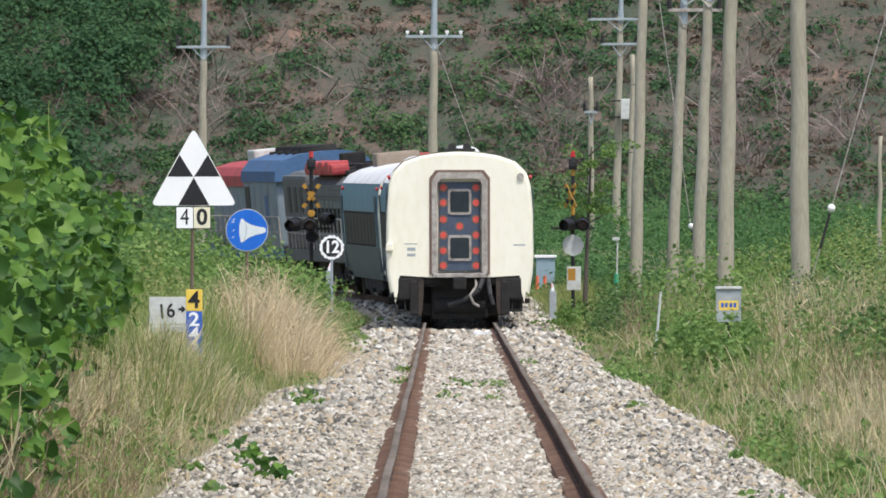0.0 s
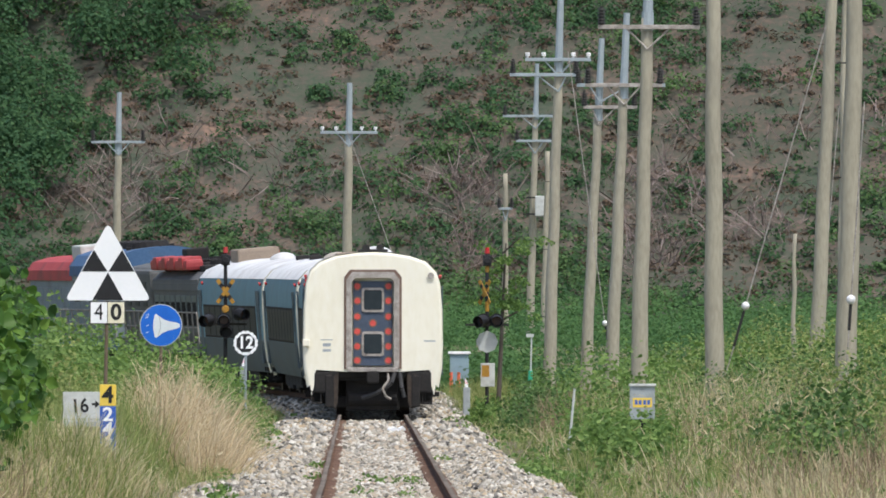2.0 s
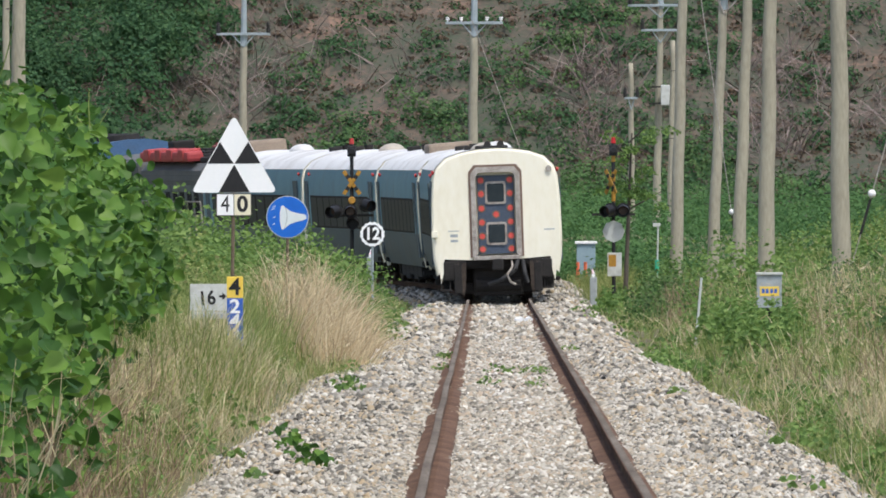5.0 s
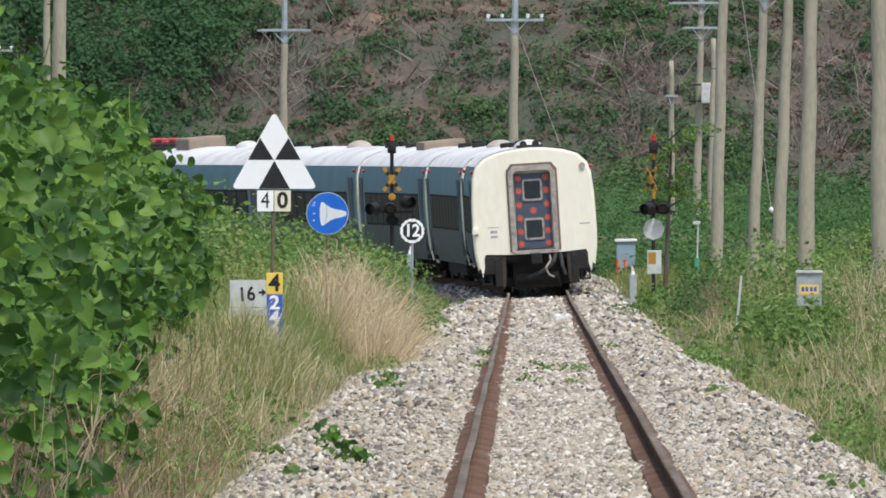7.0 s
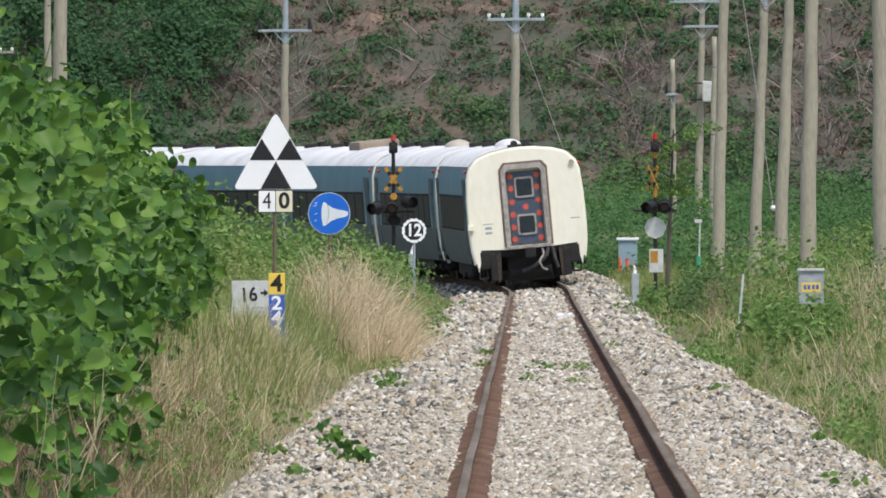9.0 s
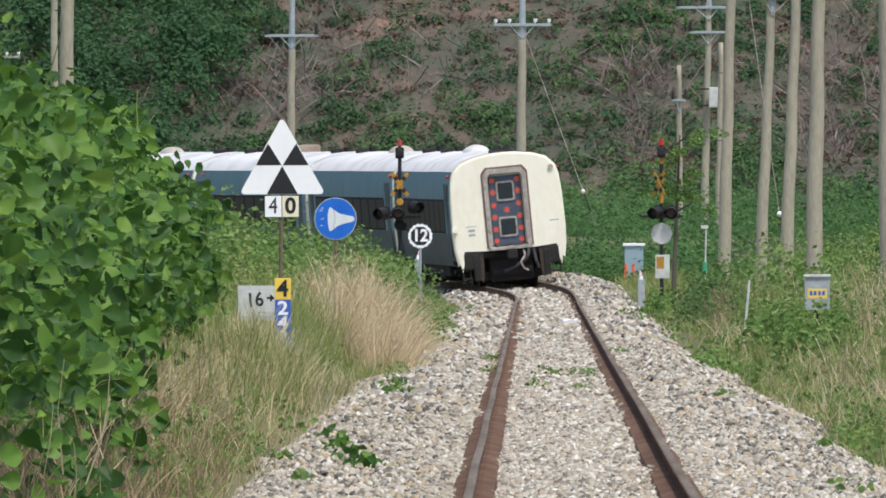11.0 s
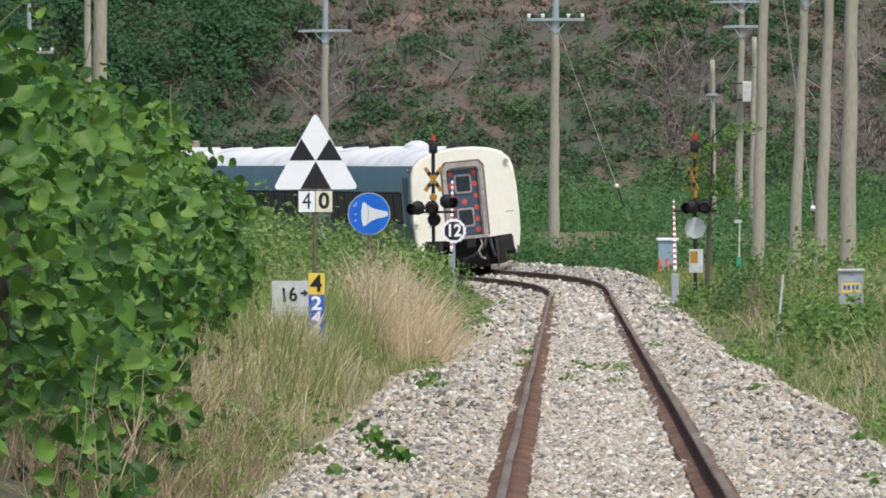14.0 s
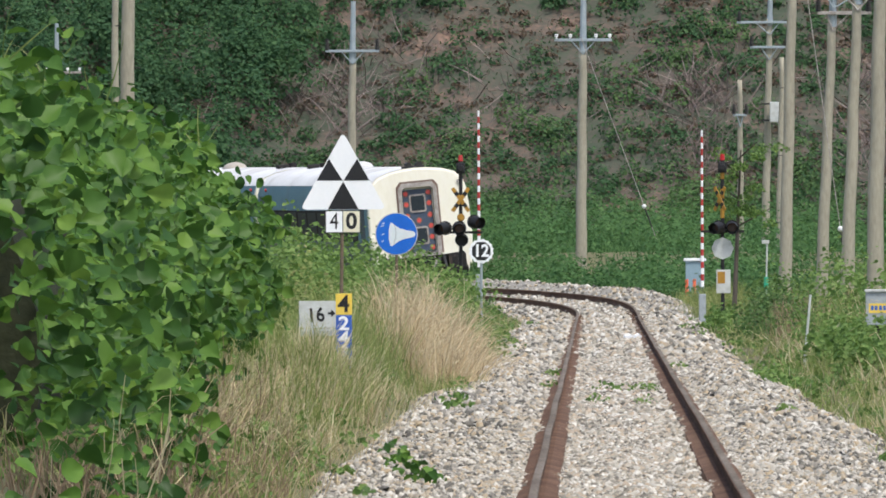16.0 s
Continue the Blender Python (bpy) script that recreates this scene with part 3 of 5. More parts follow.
for x0, x1, y0, y1, k, hh, m in ((4.9, 6.2, 240, 275, 70, 1.1, M_DRY), (4.0, 9.5, 128, 200, 420, 0.75, M_BROWNSTEM), (3.4, 8.0, 120, 190, 420, 0.6, M_DRY), (4.6, 10, 225, 330, 100, 1.0, M_DRY), (4.2, 10, 225, 330, 120, 0.95, M_BROWNSTEM), (-3.7, -2.9, 178, 195, 130, 0.5, M_GRASS), (-3.7, -2.9, 178, 195, 80, 0.45, M_DRY), (-3.2, -2.0, 228, 254, 120, 0.8, M_BROWNSTEM), (-3.3, -2.0, 222, 236, 130, 0.55, M_GRASS), (3.2, 4.6, 330, 400, 130, 0.75, M_BROWNSTEM), (2.7, 3.3, 244, 256, 40, 0.5, M_GRASS), (3.2, 7.0, 128, 165, 260, 0.5, M_DRY), (3.6, 11, 180, 380, 300, 0.9, M_GRASS), (-3.5, -2.7, 108, 150, 110, 0.4, M_BROWNSTEM), (-3.9, -2.6, 99, 117, 130, 0.36, M_BROWNSTEM), (-3.6, -2.85, 187, 195, 90, 0.62, M_DRY), (-3.6, -2.85, 187, 195, 70, 0.6, M_GRASS), (-4.4, -2.4, 130, 215, 260, 0.5, M_DRY), (-4.6, -3.0, 150, 225, 240, 0.62, M_GRASS)):
    p = tufts(k, 9, x0, x1, y0, y1, None, 0.1)
    stuff("tall_verge_grass", blades("tall_verge_grass", p, hh * rng.uniform(0.4, 1.2, len(p)), 0.010, m, 0.25), "tall unmown grass stalks on the verge", "grass")
h = tufts(220, 2, 3.4, 9.0, 170, 300, None, 0.2)
h[:, 2] += rng.uniform(0.6, 1.2, len(h))
stuff("foxtail_heads", blades("foxtail_heads", h, rng.uniform(0.06, 0.14, len(h)), 0.016, M_DRY, 0.9), "pale drooping foxtail seed heads", "grass")


# vine-covered hedge
def hedge_edge(y):
    return -3.25 - (y - 96) * 0.0075 + 0.3 * np.clip((130 - y) / 20, 0.0, 1.0)


def hedge_top(y):
    return 2.80 + 0.12 * np.sin(y * 0.19) + 0.14 * np.sin(y * 0.53 + 1) - np.maximum(0, y - 180) * 0.02


def hedge():
    count = 36000
    y = 96 + 91 * rng.uniform(0, 1, count) ** 0.9
    edge, top = hedge_edge(y), hedge_top(y)
    face = rng.uniform(0, 1, count) < 0.62
    deep = rng.uniform(0, 0.75, count) ** 1.35
    h = rng.uniform(0.0, 1.0, count)
    lump = 0.20 * np.sin(y * 0.45 + h * 5) + 0.16 * np.sin(y * 1.3 - h * 9) + 0.10 * np.sin(y * 3.1 + h * 17)
    round_off = 2.4 * np.maximum(0, h - 0.66) ** 1.5 * 2.0 + 0.55 * np.maximum(0, 0.42 - h)
    x = np.where(face, edge - deep + lump - round_off + np.where(y < 130, 0.45, 0.0) * np.maximum(0, 0.42 - h), edge - 0.5 - rng.uniform(0, 3.6, count))
    z = np.where(face, 0.0 + h * top, top - deep * 0.8 + 0.16 * np.sin(x * 3 + y) + 0.12 * np.sin(y * 1.9) - 0.12)
    spray = rng.uniform(0, 1, count) < 0.03
    z = z + np.where(spray, rng.uniform(0, 0.3, count), 0)
    nrm = np.where(face[:, None], np.array([[0.40, -0.45, 0.55]]), np.array([[0.1, -0.3, 1.0]]))
    hole = np.array([noise.noise((b * 0.55, c * 1.6, 11.0 + a * 0.3)) for a, b, c in zip(x, y, z)])
    keep = ((hole > -0.10) & ((h > 0.30) | (rng.uniform(0, 1, count) < np.where(y < 134, 0.8, 0.22)))) | ~face
    return np.stack([x, y, z], 1)[keep], nrm[keep]


p, nrm = hedge()
me = strew("vine_hedge", *VINE, p, turns(len(p), 0.6, nrm), 0.148 * rng.uniform(0.5, 1.25, len(p)) * np.where(rng.uniform(0, 1, len(p)) < 0.3, 0.55, 1.0), M_LEAF, True)
vine = tagged(new("vine_hedge", me), "dense hedge covered in broad green vine leaves", "hedge", kind="stuff")
# dark lumpy sheet added behind the leaves, standing in for shade in the gaps
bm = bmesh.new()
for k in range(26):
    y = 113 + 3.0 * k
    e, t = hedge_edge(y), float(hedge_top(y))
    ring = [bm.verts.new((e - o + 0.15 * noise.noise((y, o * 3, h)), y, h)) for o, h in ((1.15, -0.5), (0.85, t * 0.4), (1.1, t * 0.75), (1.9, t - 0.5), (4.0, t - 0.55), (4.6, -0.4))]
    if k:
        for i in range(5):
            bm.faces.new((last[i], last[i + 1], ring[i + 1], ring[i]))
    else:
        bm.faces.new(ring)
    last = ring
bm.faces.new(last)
part("shade_core", finish(bm), M_CORE, vine, "dark sheet painted as shade inside the hedge")
p = np.stack([rng.uniform(-4.4, -3.2, 260), rng.uniform(96, 190, 260), rng.uniform(-0.1, 0.4, 260)], 1)
p[:, 0] = hedge_edge(p[:, 1]) - rng.uniform(-0.1, 0.4, 260)
stuff("hedge_stems", blades("hedge_stems", p, rng.uniform(0.25, 0.8, len(p)), 0.010, M_DRY, 0.3), "pale bare stems at the foot of the hedge", "stems")
q = rng.uniform(108, 155, 420)
p = np.stack([hedge_edge(q) + rng.uniform(-0.5, 0.2, 420), q, rng.uniform(-0.2, 0.3, 420)], 1)
stuff("hedge_stems", blades("hedge_stems", p, rng.uniform(0.3, 0.9, len(p)), 0.010, M_BROWNSTEM, 0.45), "withered brown stems tangled under the hedge", "stems")
q = rng.uniform(97, 185, 120)
p = np.stack([hedge_edge(q) - rng.uniform(0.4, 2.6, 120), q, hedge_top(q) - 0.15], 1)
stuff("vine_shoots", blades("vine_shoots", p, rng.uniform(0.2, 0.55, len(p)), 0.012, M_GRASS, 0.7), "thin green shoots rising from the hedge", "stems")

# shrubs by the signs and along the line
c = [(-6.8 + 4.0 * rng.random(), 242 + 90 * rng.random(), 0.2) for _ in range(52)]
r = [(0.6 + 0.5 * rng.random(), 1.5, (1.15 + 1.1 * min(1, max(0.0, (-2.7 - q[0]) / 2.6))) * (0.8 + 0.3 * rng.random())) for q in c]
stuff("verge_shrub", leafy(c, r, 700, 0.078, M_SHRUB, "verge_shrub", LEAF), "leafy green shrubs growing behind the trackside signs", "shrub")
c = [(-6.6 + 2.2 * rng.random(), 204 + 40 * rng.random(), 0.2) for _ in range(18)]
r = [(0.5 + 0.3 * rng.random(), 1.0, 1.0 + 0.9 * rng.random()) for q in c]
for _ in range(16):
    c.append((-4.75 + 0.9 * rng.random(), 206 + 34 * rng.random(), 0.15))
    r.append((0.22 + 0.16 * rng.random(), 0.6, 0.7 + 1.1 * rng.random()))
stuff("feathery_shrub", leafy(c, r, 520, 0.05, M_GRASS, "feathery_shrub"), "pale feathery yellow-green bushes", "shrub")
c, r = [], []
for _ in range(230):
    x, y = 3.0 + 11 * rng.random() ** 1.1, 150 + 280 * rng.random()
    if y < 215 and x < 5.2 - 0.015 * (y - 150) or x < 3.6 and y > 300:
        continue
    k = 0.3 + 0.4 * rng.random()
    c.append((x, y, ground_z(x, y) + 0.05))
    r.append((k, k * 1.8, (0.3 if y < 230 else 0.5) + 0.16 * min(5.0, x - 3) + 0.35 * rng.random()))
stuff("verge_shrub", leafy(c, r, 250, 0.062, M_SHRUB, "verge_shrub", LEAF), "leafy green weeds and shrubs along the verge", "shrub")
c, r = [], []
for _ in range(80):
    x, y = 5.8 + 8 * rng.random(), 212 + 190 * rng.random()
    c.append((x, y, ground_z(x, y) + 0.05))
    r.append((0.5 + 0.5 * rng.random(), 1.2, 0.95 + 0.14 * min(5, x - 4) + 0.45 * rng.random()))
stuff("feathery_shrub", leafy(c, r, 420, 0.05, M_GRASS, "feathery_shrub"), "pale feathery yellow-green bushes", "shrub")
c, r = [], []
for _ in range(80):
    x, y = 5.0 + 6.0 * rng.random(), 165 + 140 * rng.random()
    if x < 5.6 and y < 190:
        continue
    k = 0.45 + 0.55 * rng.random()
    c.append((x, y, ground_z(x, y) + 0.1))
    r.append((k, k * 1.5, 0.6 + 0.85 * rng.random() + 0.14 * (x - 5)))
stuff("verge_shrub", leafy(c, r, 420, 0.07, M_WEED, "verge_shrub", LEAF), "tall dark green leafy weeds on the bank", "shrub")
c, r = [], []
for _ in range(90):
    x, y = 4.2 + 9 * rng.random(), 290 + 150 * rng.random()
    c.append((x, y, ground_z(x, y) + 0.1))
    r.append((0.6 + 0.4 * rng.random(), 1.2, 0.9 + 0.9 * rng.random()))
stuff("verge_shrub", leafy(c, r, 260, 0.09, M_SHRUB, "verge_shrub", LEAF), "green bushes round the feet of the poles", "shrub")
c = [(2.9 + 1.4 * rng.random(), 238 + 24 * rng.random(), 0.0) for _ in range(26)]
stuff("verge_shrub", leafy(c, [(0.34, 0.7, 0.45 + 0.5 * rng.random()) for _ in c], 300, 0.075, M_SHRUB, "verge_shrub", LEAF), "lush bright green bush by the equipment box", "shrub")
c = [(2.9 + 1.6 * rng.random(), 340 + 38 * rng.random(), -0.2) for _ in range(40)] + [(3.2 + 0.7 * rng.random(), 358 + 24 * rng.random(), 0.25) for _ in range(10)]
stuff("verge_shrub", leafy(c, [(0.3, 0.6, 0.5 + 0.6 * rng.random()) for _ in c], 150, 0.07, M_WEED, "verge_shrub", LEAF), "dark weeds along the far verge", "shrub")
c = [(2.35 + 1.5 * rng.random(), 388 + 24 * rng.random(), -0.3) for _ in range(26)]
stuff("verge_shrub", leafy(c, [(0.28, 0.6, 0.65)] * 26, 160, 0.08, M_SHRUB, "verge_shrub", LEAF), "green weeds round the crossing cabinet", "shrub")
# thicket beyond the curve
c, r = [], []
for _ in range(1050):
    x, y = -26 + 50 * rng.random(), 446 + 322 * rng.random() ** 0.9
    if x < float(line_x(np.array(y))) + (3.4 if y > 460 else 6.0):
        continue
    if abs(x + 0.6 + 0.0005 * (y - 545)) < 1.6 and y < 548:
        continue
    k = 0.7 + 0.9 * rng.random()
    c.append((x, y, ground_z(x, y) + 0.05))
    r.append((k, k, 0.9 + 0.0075 * max(0, y - 500) + 0.9 * rng.random()))
for _ in range(200):
    y = 462 + 130 * rng.random()
    x = float(line_x(np.array(y))) + 3.3 + 2.6 * rng.random()
    if abs(x + 0.77) < 1.3 and 535 < y < 548:
        continue
    k = 0.5 + 0.4 * rng.random()
    c.append((x, y, ground_z(x, y) + 0.05))
    r.append((k, k * 1.3, 0.8 + 0.6 * rng.random()))
stuff("field_thicket", leafy(c, r, 170, 0.11, M_THICKET, "field_thicket", tilt=0.5), "bright green thicket beyond the curve of the line", "shrub")
p = field(13000, -14, 24, 432, 640, lambda x, y: np.abs(x - line_x(y)) > 2.7)
stuff("field_grass", blades("field_grass", p, rng.uniform(0.2, 0.5, len(p)), 0.03, M_THICKET, 0.4), "green field grass beyond the crossing", "grass")

# hillside growth
def forest_here(x, z):
    return x < -6.5 - (17.5 - z) * 0.8


BRUSH_HEAPS = ((4.4, 784, 1.2, 260), (4.9, 779, 0.9, 130), (13.6, 786, 1.6, 240), (13.0, 780, 1.2, 150), (18.0, 782, 1.6, 140), (-12.5, 785, 1.7, 220), (-10.5, 789, 1.4, 120), (-3, 786, 9, 150), (20, 790, 6, 120))


def near_heap(x, y):
    return any((x - a) ** 2 + ((y - b) * 0.7) ** 2 < (1.5 * w) ** 2 for a, b, w, _ in BRUSH_HEAPS if w < 3)


kinds = {"brown": ([], []), "small": ([], []), "large": ([], []), "bright": ([], [])}
for _ in range(5200):
    x, y = -31 + 59 * rng.random(), 764 + 50 * rng.random()
    z = ground_z(x, y)
    low = max(0.0, 1 - z / 10.0) if -9 < x < 12 else max(0.0, 1 - z / 6.0)
    patch = noise.noise((x * 0.13, y * 0.15, 7.0)) + 0.6 * noise.noise((x * 0.4, y * 0.4, 2.0))
    if (patch + 1.2 * low < 0.02 and rng.random() < 0.66) or (near_heap(x, y) and rng.random() < 0.8):
        continue
    big = rng.random()
    if big < 0.78:
        k, kind = 0.22 + 0.35 * rng.random(), "small"
    else:
        k, kind = 0.55 + 0.65 * rng.random(), "bright" if rng.random() < 0.25 + 0.6 * low else "large"
    k *= 1 + 0.45 * low
    kinds[kind][0].append((x, y, z + 0.05))
    kinds[kind][1].append((k, k, k * (0.9 + 0.4 * rng.random())))
for _ in range(2600):
    x, y = -31 + 59 * rng.random(), 764 + 50 * rng.random()
    k = 0.18 + 0.35 * rng.random()
    kinds["brown"][0].append((x, y, ground_z(x, y)))
    kinds["brown"][1].append((k * 1.3, k, k * 0.8))
for kind, per, leaf, m, label in (("brown", 22, 0.15, M_BRACKEN, "withered brown bracken on the cleared slope"), ("small", 26, 0.15, M_HILLGREEN, "low dark green scrub scattered over the hillside"), ("large", 150, 0.15, M_HILLGREEN, "rounded dark green bushes on the hillside"), ("bright", 150, 0.15, M_HILLBRIGHT, "fresher green bushes on the lower slope")):
    stuff("hillside_shrub", leafy(*kinds[kind], per, leaf, m, "hillside_shrub", tilt=0.45), label, "shrub")
fc, fr = [], []
for _ in range(640):
    x, y = -32 + 28 * rng.random(), 766 + 48 * rng.random()
    z = ground_z(x, y)
    if forest_here(x, z + 1.5 * rng.normal()):
        k = 0.8 + 0.9 * rng.random()
        fc.append((x, y, z + 0.8 + 1.2 * rng.random()))
        fr.append((k, k, k * 1.6))
stuff("hillside_wood", leafy(fc, fr, 330, 0.16, M_FOREST, "hillside_wood", tilt=0.45), "dark green woodland covering one flank of the hill", "woodland")
p = field(15000, -31, 28, 764, 814)
stuff("hillside_grass", blades("hillside_grass", p, rng.uniform(0.08, 0.26, len(p)), 0.06, M_HILLGREEN, 1.0), "thin dark grass tufts on the hillside", "grass")
p = field(7000, -31, 28, 764, 814)
stuff("hillside_litter", blades("hillside_litter", p, rng.uniform(0.10, 0.4, len(p)), 0.03, M_DEAD, 1.1), "brown and grey cut brush littering the hillside", "brush")
p = np.concatenate([np.stack([rng.normal(cx, w, k), rng.normal(cy, 1.5, k), np.zeros(k)], 1) for cx, cy, w, k in BRUSH_HEAPS])
p[:, 2] = [ground_z(a, b) for a, b, _ in p]
stuff("dead_branches", blades("dead_branches", p, rng.uniform(0.6, 2.4, len(p)), 0.05, M_DEAD, 1.0), "heaps of bare grey-pink dead branches", "branches")


def sapling():
    ob = empty("sapling", pose(3.25, 436, ground_z(3.25, 436)), "slender bright green young tree beside the crossing", "tree")
    bm = bmesh.new()
    rod(bm, (0, 0, -0.2), (0.1, 0, 2.2), 0.07, 0.05, 8)
    rod(bm, (0.1, 0, 2.2), (0.2, 0, 4.4), 0.05, 0.02, 8)
    for a, l in ((0.4, 0.9), (2.4, 0.8), (4.1, 0.7), (5.3, 0.9), (1.4, 0.6)):
        z = 2.3 + 0.35 * a
        rod(bm, (0.12, 0, z), (0.12 + l * math.cos(a), l * math.sin(a), z + 0.45), 0.025, 0.012, 6)
    part("trunk", bm, M_BARK, ob)
    cc = [(0.2 + 0.42 * rng.normal(), 0.4 * rng.normal(), 2.4 + 2.1 * rng.random()) for _ in range(34)]
    crown = new("crown", leafy(cc, [(0.24, 0.24, 0.2)] * 34, 60, 0.07, M_SHRUB, "crown", LEAF))
    crown.parent = ob


sapling()


# ---- poles ----
def power_pole(x, y, height, lean, width, arms, tip=2.4, label="weathered concrete power pole with steel crossarms", sunk=0.6):
    """arms: (height, half length left, half length right, white insulators)."""
    base = ground_z(x, y)
    ob = empty("power_pole", pose(x, y, base - sunk * 0, 0, 0, 0), label, "utility pole", "power poles beside the line")
    dx = lean * height
    h1 = height - tip
    bm = bmesh.new()
    seg, last = 14, None
    for i in range(seg + 1):
        a = i / seg
        zz, rr = h1 * a - (0.4 if i == 0 else 0), width / 2 * (1 - 0.36 * a)
        cx = dx * max(0, zz) / height + 0.012 * math.sin(i * 1.3 + x)
        ring = [bm.verts.new((cx + rr * math.cos(2 * math.pi * k / 16), rr * math.sin(2 * math.pi * k / 16), zz)) for k in range(16)]
        if last:
            for k in range(16):
                bm.faces.new((last[k], last[(k + 1) % 16], ring[(k + 1) % 16], ring[k]))
        last = ring
    bm.faces.new(last)
    shaft = part("shaft", bm, M_CONCRETE, ob, smooth=True)
    if width > 0.3:
        for i in range(9):
            zz = 2.2 + i * 0.9
            if zz < h1:
                cx, rr, sx = dx * zz / height, width / 2 * (1 - 0.36 * zz / h1), (1 if i % 2 else -1)
                bm = bmesh.new()
                rod(bm, (cx + sx * rr * 0.8, 0, zz), (cx + sx * (rr + 0.13), 0, zz), 0.011, seg=6)
                part("step_bolt", bm, M_DARKSTEEL, shaft)
    if tip:
        bm = bmesh.new()
        w = width * 0.3
        rod(bm, (dx * h1 / height, 0, h1), (dx, 0, height), w, w * 0.75, 10)
        rod(bm, (dx * h1 / height, 0, h1 - 0.25), (dx * h1 / height, 0, h1 + 0.12), w * 1.18, w * 1.18, 10)
        part("steel_tip", bm, M_STEELTIP, ob, "blue-grey steel extension")
    for h, l, r, white in arms:
        cx = dx * h / height
        bm = bmesh.new()
        box(bm, cx - l, -0.2, h - 0.045, cx + r, -0.11, h + 0.045, 0.01)
        rod(bm, (cx - l * 0.45, -0.15, h), (cx, -0.12, h - 0.45), 0.02, seg=6)
        rod(bm, (cx + r * 0.45, -0.15, h), (cx, -0.12, h - 0.45), 0.02, seg=6)
        arm = part("crossarm", bm, M_STEELTIP if h % 0.4 < 0.3 else M_TRIM, ob)
        for f in ((-0.93, -0.45, 0.45, 0.93) if white else (-0.93, 0.93)):
            q = cx + (l if f < 0 else r) * f
            bm = bmesh.new()
            rod(bm, (q, -0.15, h + 0.04), (q, -0.15, h + 0.12), 0.025, seg=8)
            if white:
                for k in range(2):
                    rod(bm, (q, -0.15, h + 0.10 + 0.05 * k), (q, -0.15, h + 0.14 + 0.05 * k), 0.07, 0.05, 8)
            else:
                rod(bm, (q, -0.15, h + 0.04), (q, -0.15, h + 0.42), 0.075, 0.035, 8)
                for k in range(5):
                    rod(bm, (q, -0.15, h + 0.08 + 0.065 * k), (q, -0.15, h + 0.11 + 0.065 * k), 0.095, 0.07, 8)
            part("insulator", bm, M_PORCELAIN if white else M_DARKSTEEL, arm)
    return ob


def at(u, d, v=0.0):
    """World x and z of a bearing (u right, v down, in thirty-thousandths) at d metres ahead."""
    return EYE[0] + u * d / 30000.0, EYE[2] - v * d / 30000.0


def pole_at(u, d, top_v, lean, width, arms_v, tip=2.4, **kw):
    x = at(u, d)[0]
    base = ground_z(x, d)
    top = at(0, d, top_v)[1]
    height = top - base
    arms = [(at(0, d, v)[1] - base, l, r, w) for v, l, r, w in arms_v]
    return power_pole(x, d, height, lean, width, arms, tip, **kw)


pole_at(-26, 545, -450, 0.014, 0.38, [(-362, 0.92, 0.92, True)], 1.75)
pole_at(-434, 590, -432, 0.016, 0.36, [(-344, 0.95, 0.92, False)], 1.9)
pole_at(-952, 690, -395, 0.0, 0.34, [(-308, 1.0, 1.0, True)], 1.6)
pole_at(-828, 362, -720, 0.004, 0.36, [], 0)
pole_at(-850, 640, -640, 0.004, 0.33, [], 0)
pole_at(257, 640, -290, 0.0, 0.27, [(-228, 0.25, 0.25, False)], 0, label="short weathered concrete pole with a bracket")
box_pole = pole_at(300, 620, -485, 0.024, 0.32, [(-392, 1.2, 0.8, False), (-348, 0.7, 0.7, False)], 1.8)
pole_at(334, 452, -612, 0.028, 0.36, [(-492, 0.9, 0.85, True), (-465, 1.3, 0.5, False)], 1.9)
pole_at(325, 560, -330, 0.02, 0.24, [], 0, label="slim weathered concrete pole")
pole_at(398, 440, -530, 0.045, 0.33, [(-447, 0.6, 1.7, False), (-408, 0.4, 1.0, False)], 1.9)
pole_at(443, 395, -575, 0.04, 0.33, [(-447, 0.9, 0.9, False)], 1.75)
pole_at(492, 342, -680, 0.022, 0.36, [(-550, 1.0, 1.05, False)], 1.3)
pole_at(628, 300, -720, -0.006, 0.36, [], 0)
pole_at(806, 370, -720, 0.04, 0.35, [], 0)
pole_at(858, 266, -720, 0.022, 0.36, [], 0)
pole_at(850, 420, -720, 0.01, 0.2, [], 0, label="slim weathered concrete pole")
pole_at(766, 330, -185, 0.01, 0.11, [], 0, label="thin blue-grey steel post in the weeds")


# ---- writing ----
def lettering(text, size, mat, parent, m, name="lettering", squeeze=1.0, weight=0.022):
    cu = bpy.data.curves.new(name, "FONT")
    cu.body, cu.size, cu.align_x, cu.align_y, cu.extrude, cu.offset = text, size, "CENTER", "CENTER", 0.002, size * weight
    tmp = bpy.data.objects.new(name, cu)
    scene.collection.objects.link(tmp)
    me = bpy.data.meshes.new_from_object(tmp.evaluated_get(bpy.context.evaluated_depsgraph_get()))
    bpy.data.objects.remove(tmp)
    me.transform(Matrix.Diagonal((squeeze, 1, 1, 1)))
    me.materials.clear()
    me.materials.append(mat)
    ob = new(name, me)
    ob.parent = parent
    ob.matrix_local = m
    return ob


FRONT = pose(0, 0, 0, 90, 0, 0)


def front(x, y, z):
    return Matrix.Translation((x, y, z)) @ FRONT


# ---- trackside signs ----
def disc(bm, x, z, r, y0, y1, seg=40, mat=0):
    prism(bm, [(x + r * math.cos(2 * math.pi * i / seg), z + r * math.sin(2 * math.pi * i / seg)) for i in range(seg)], y0, y1, mat)


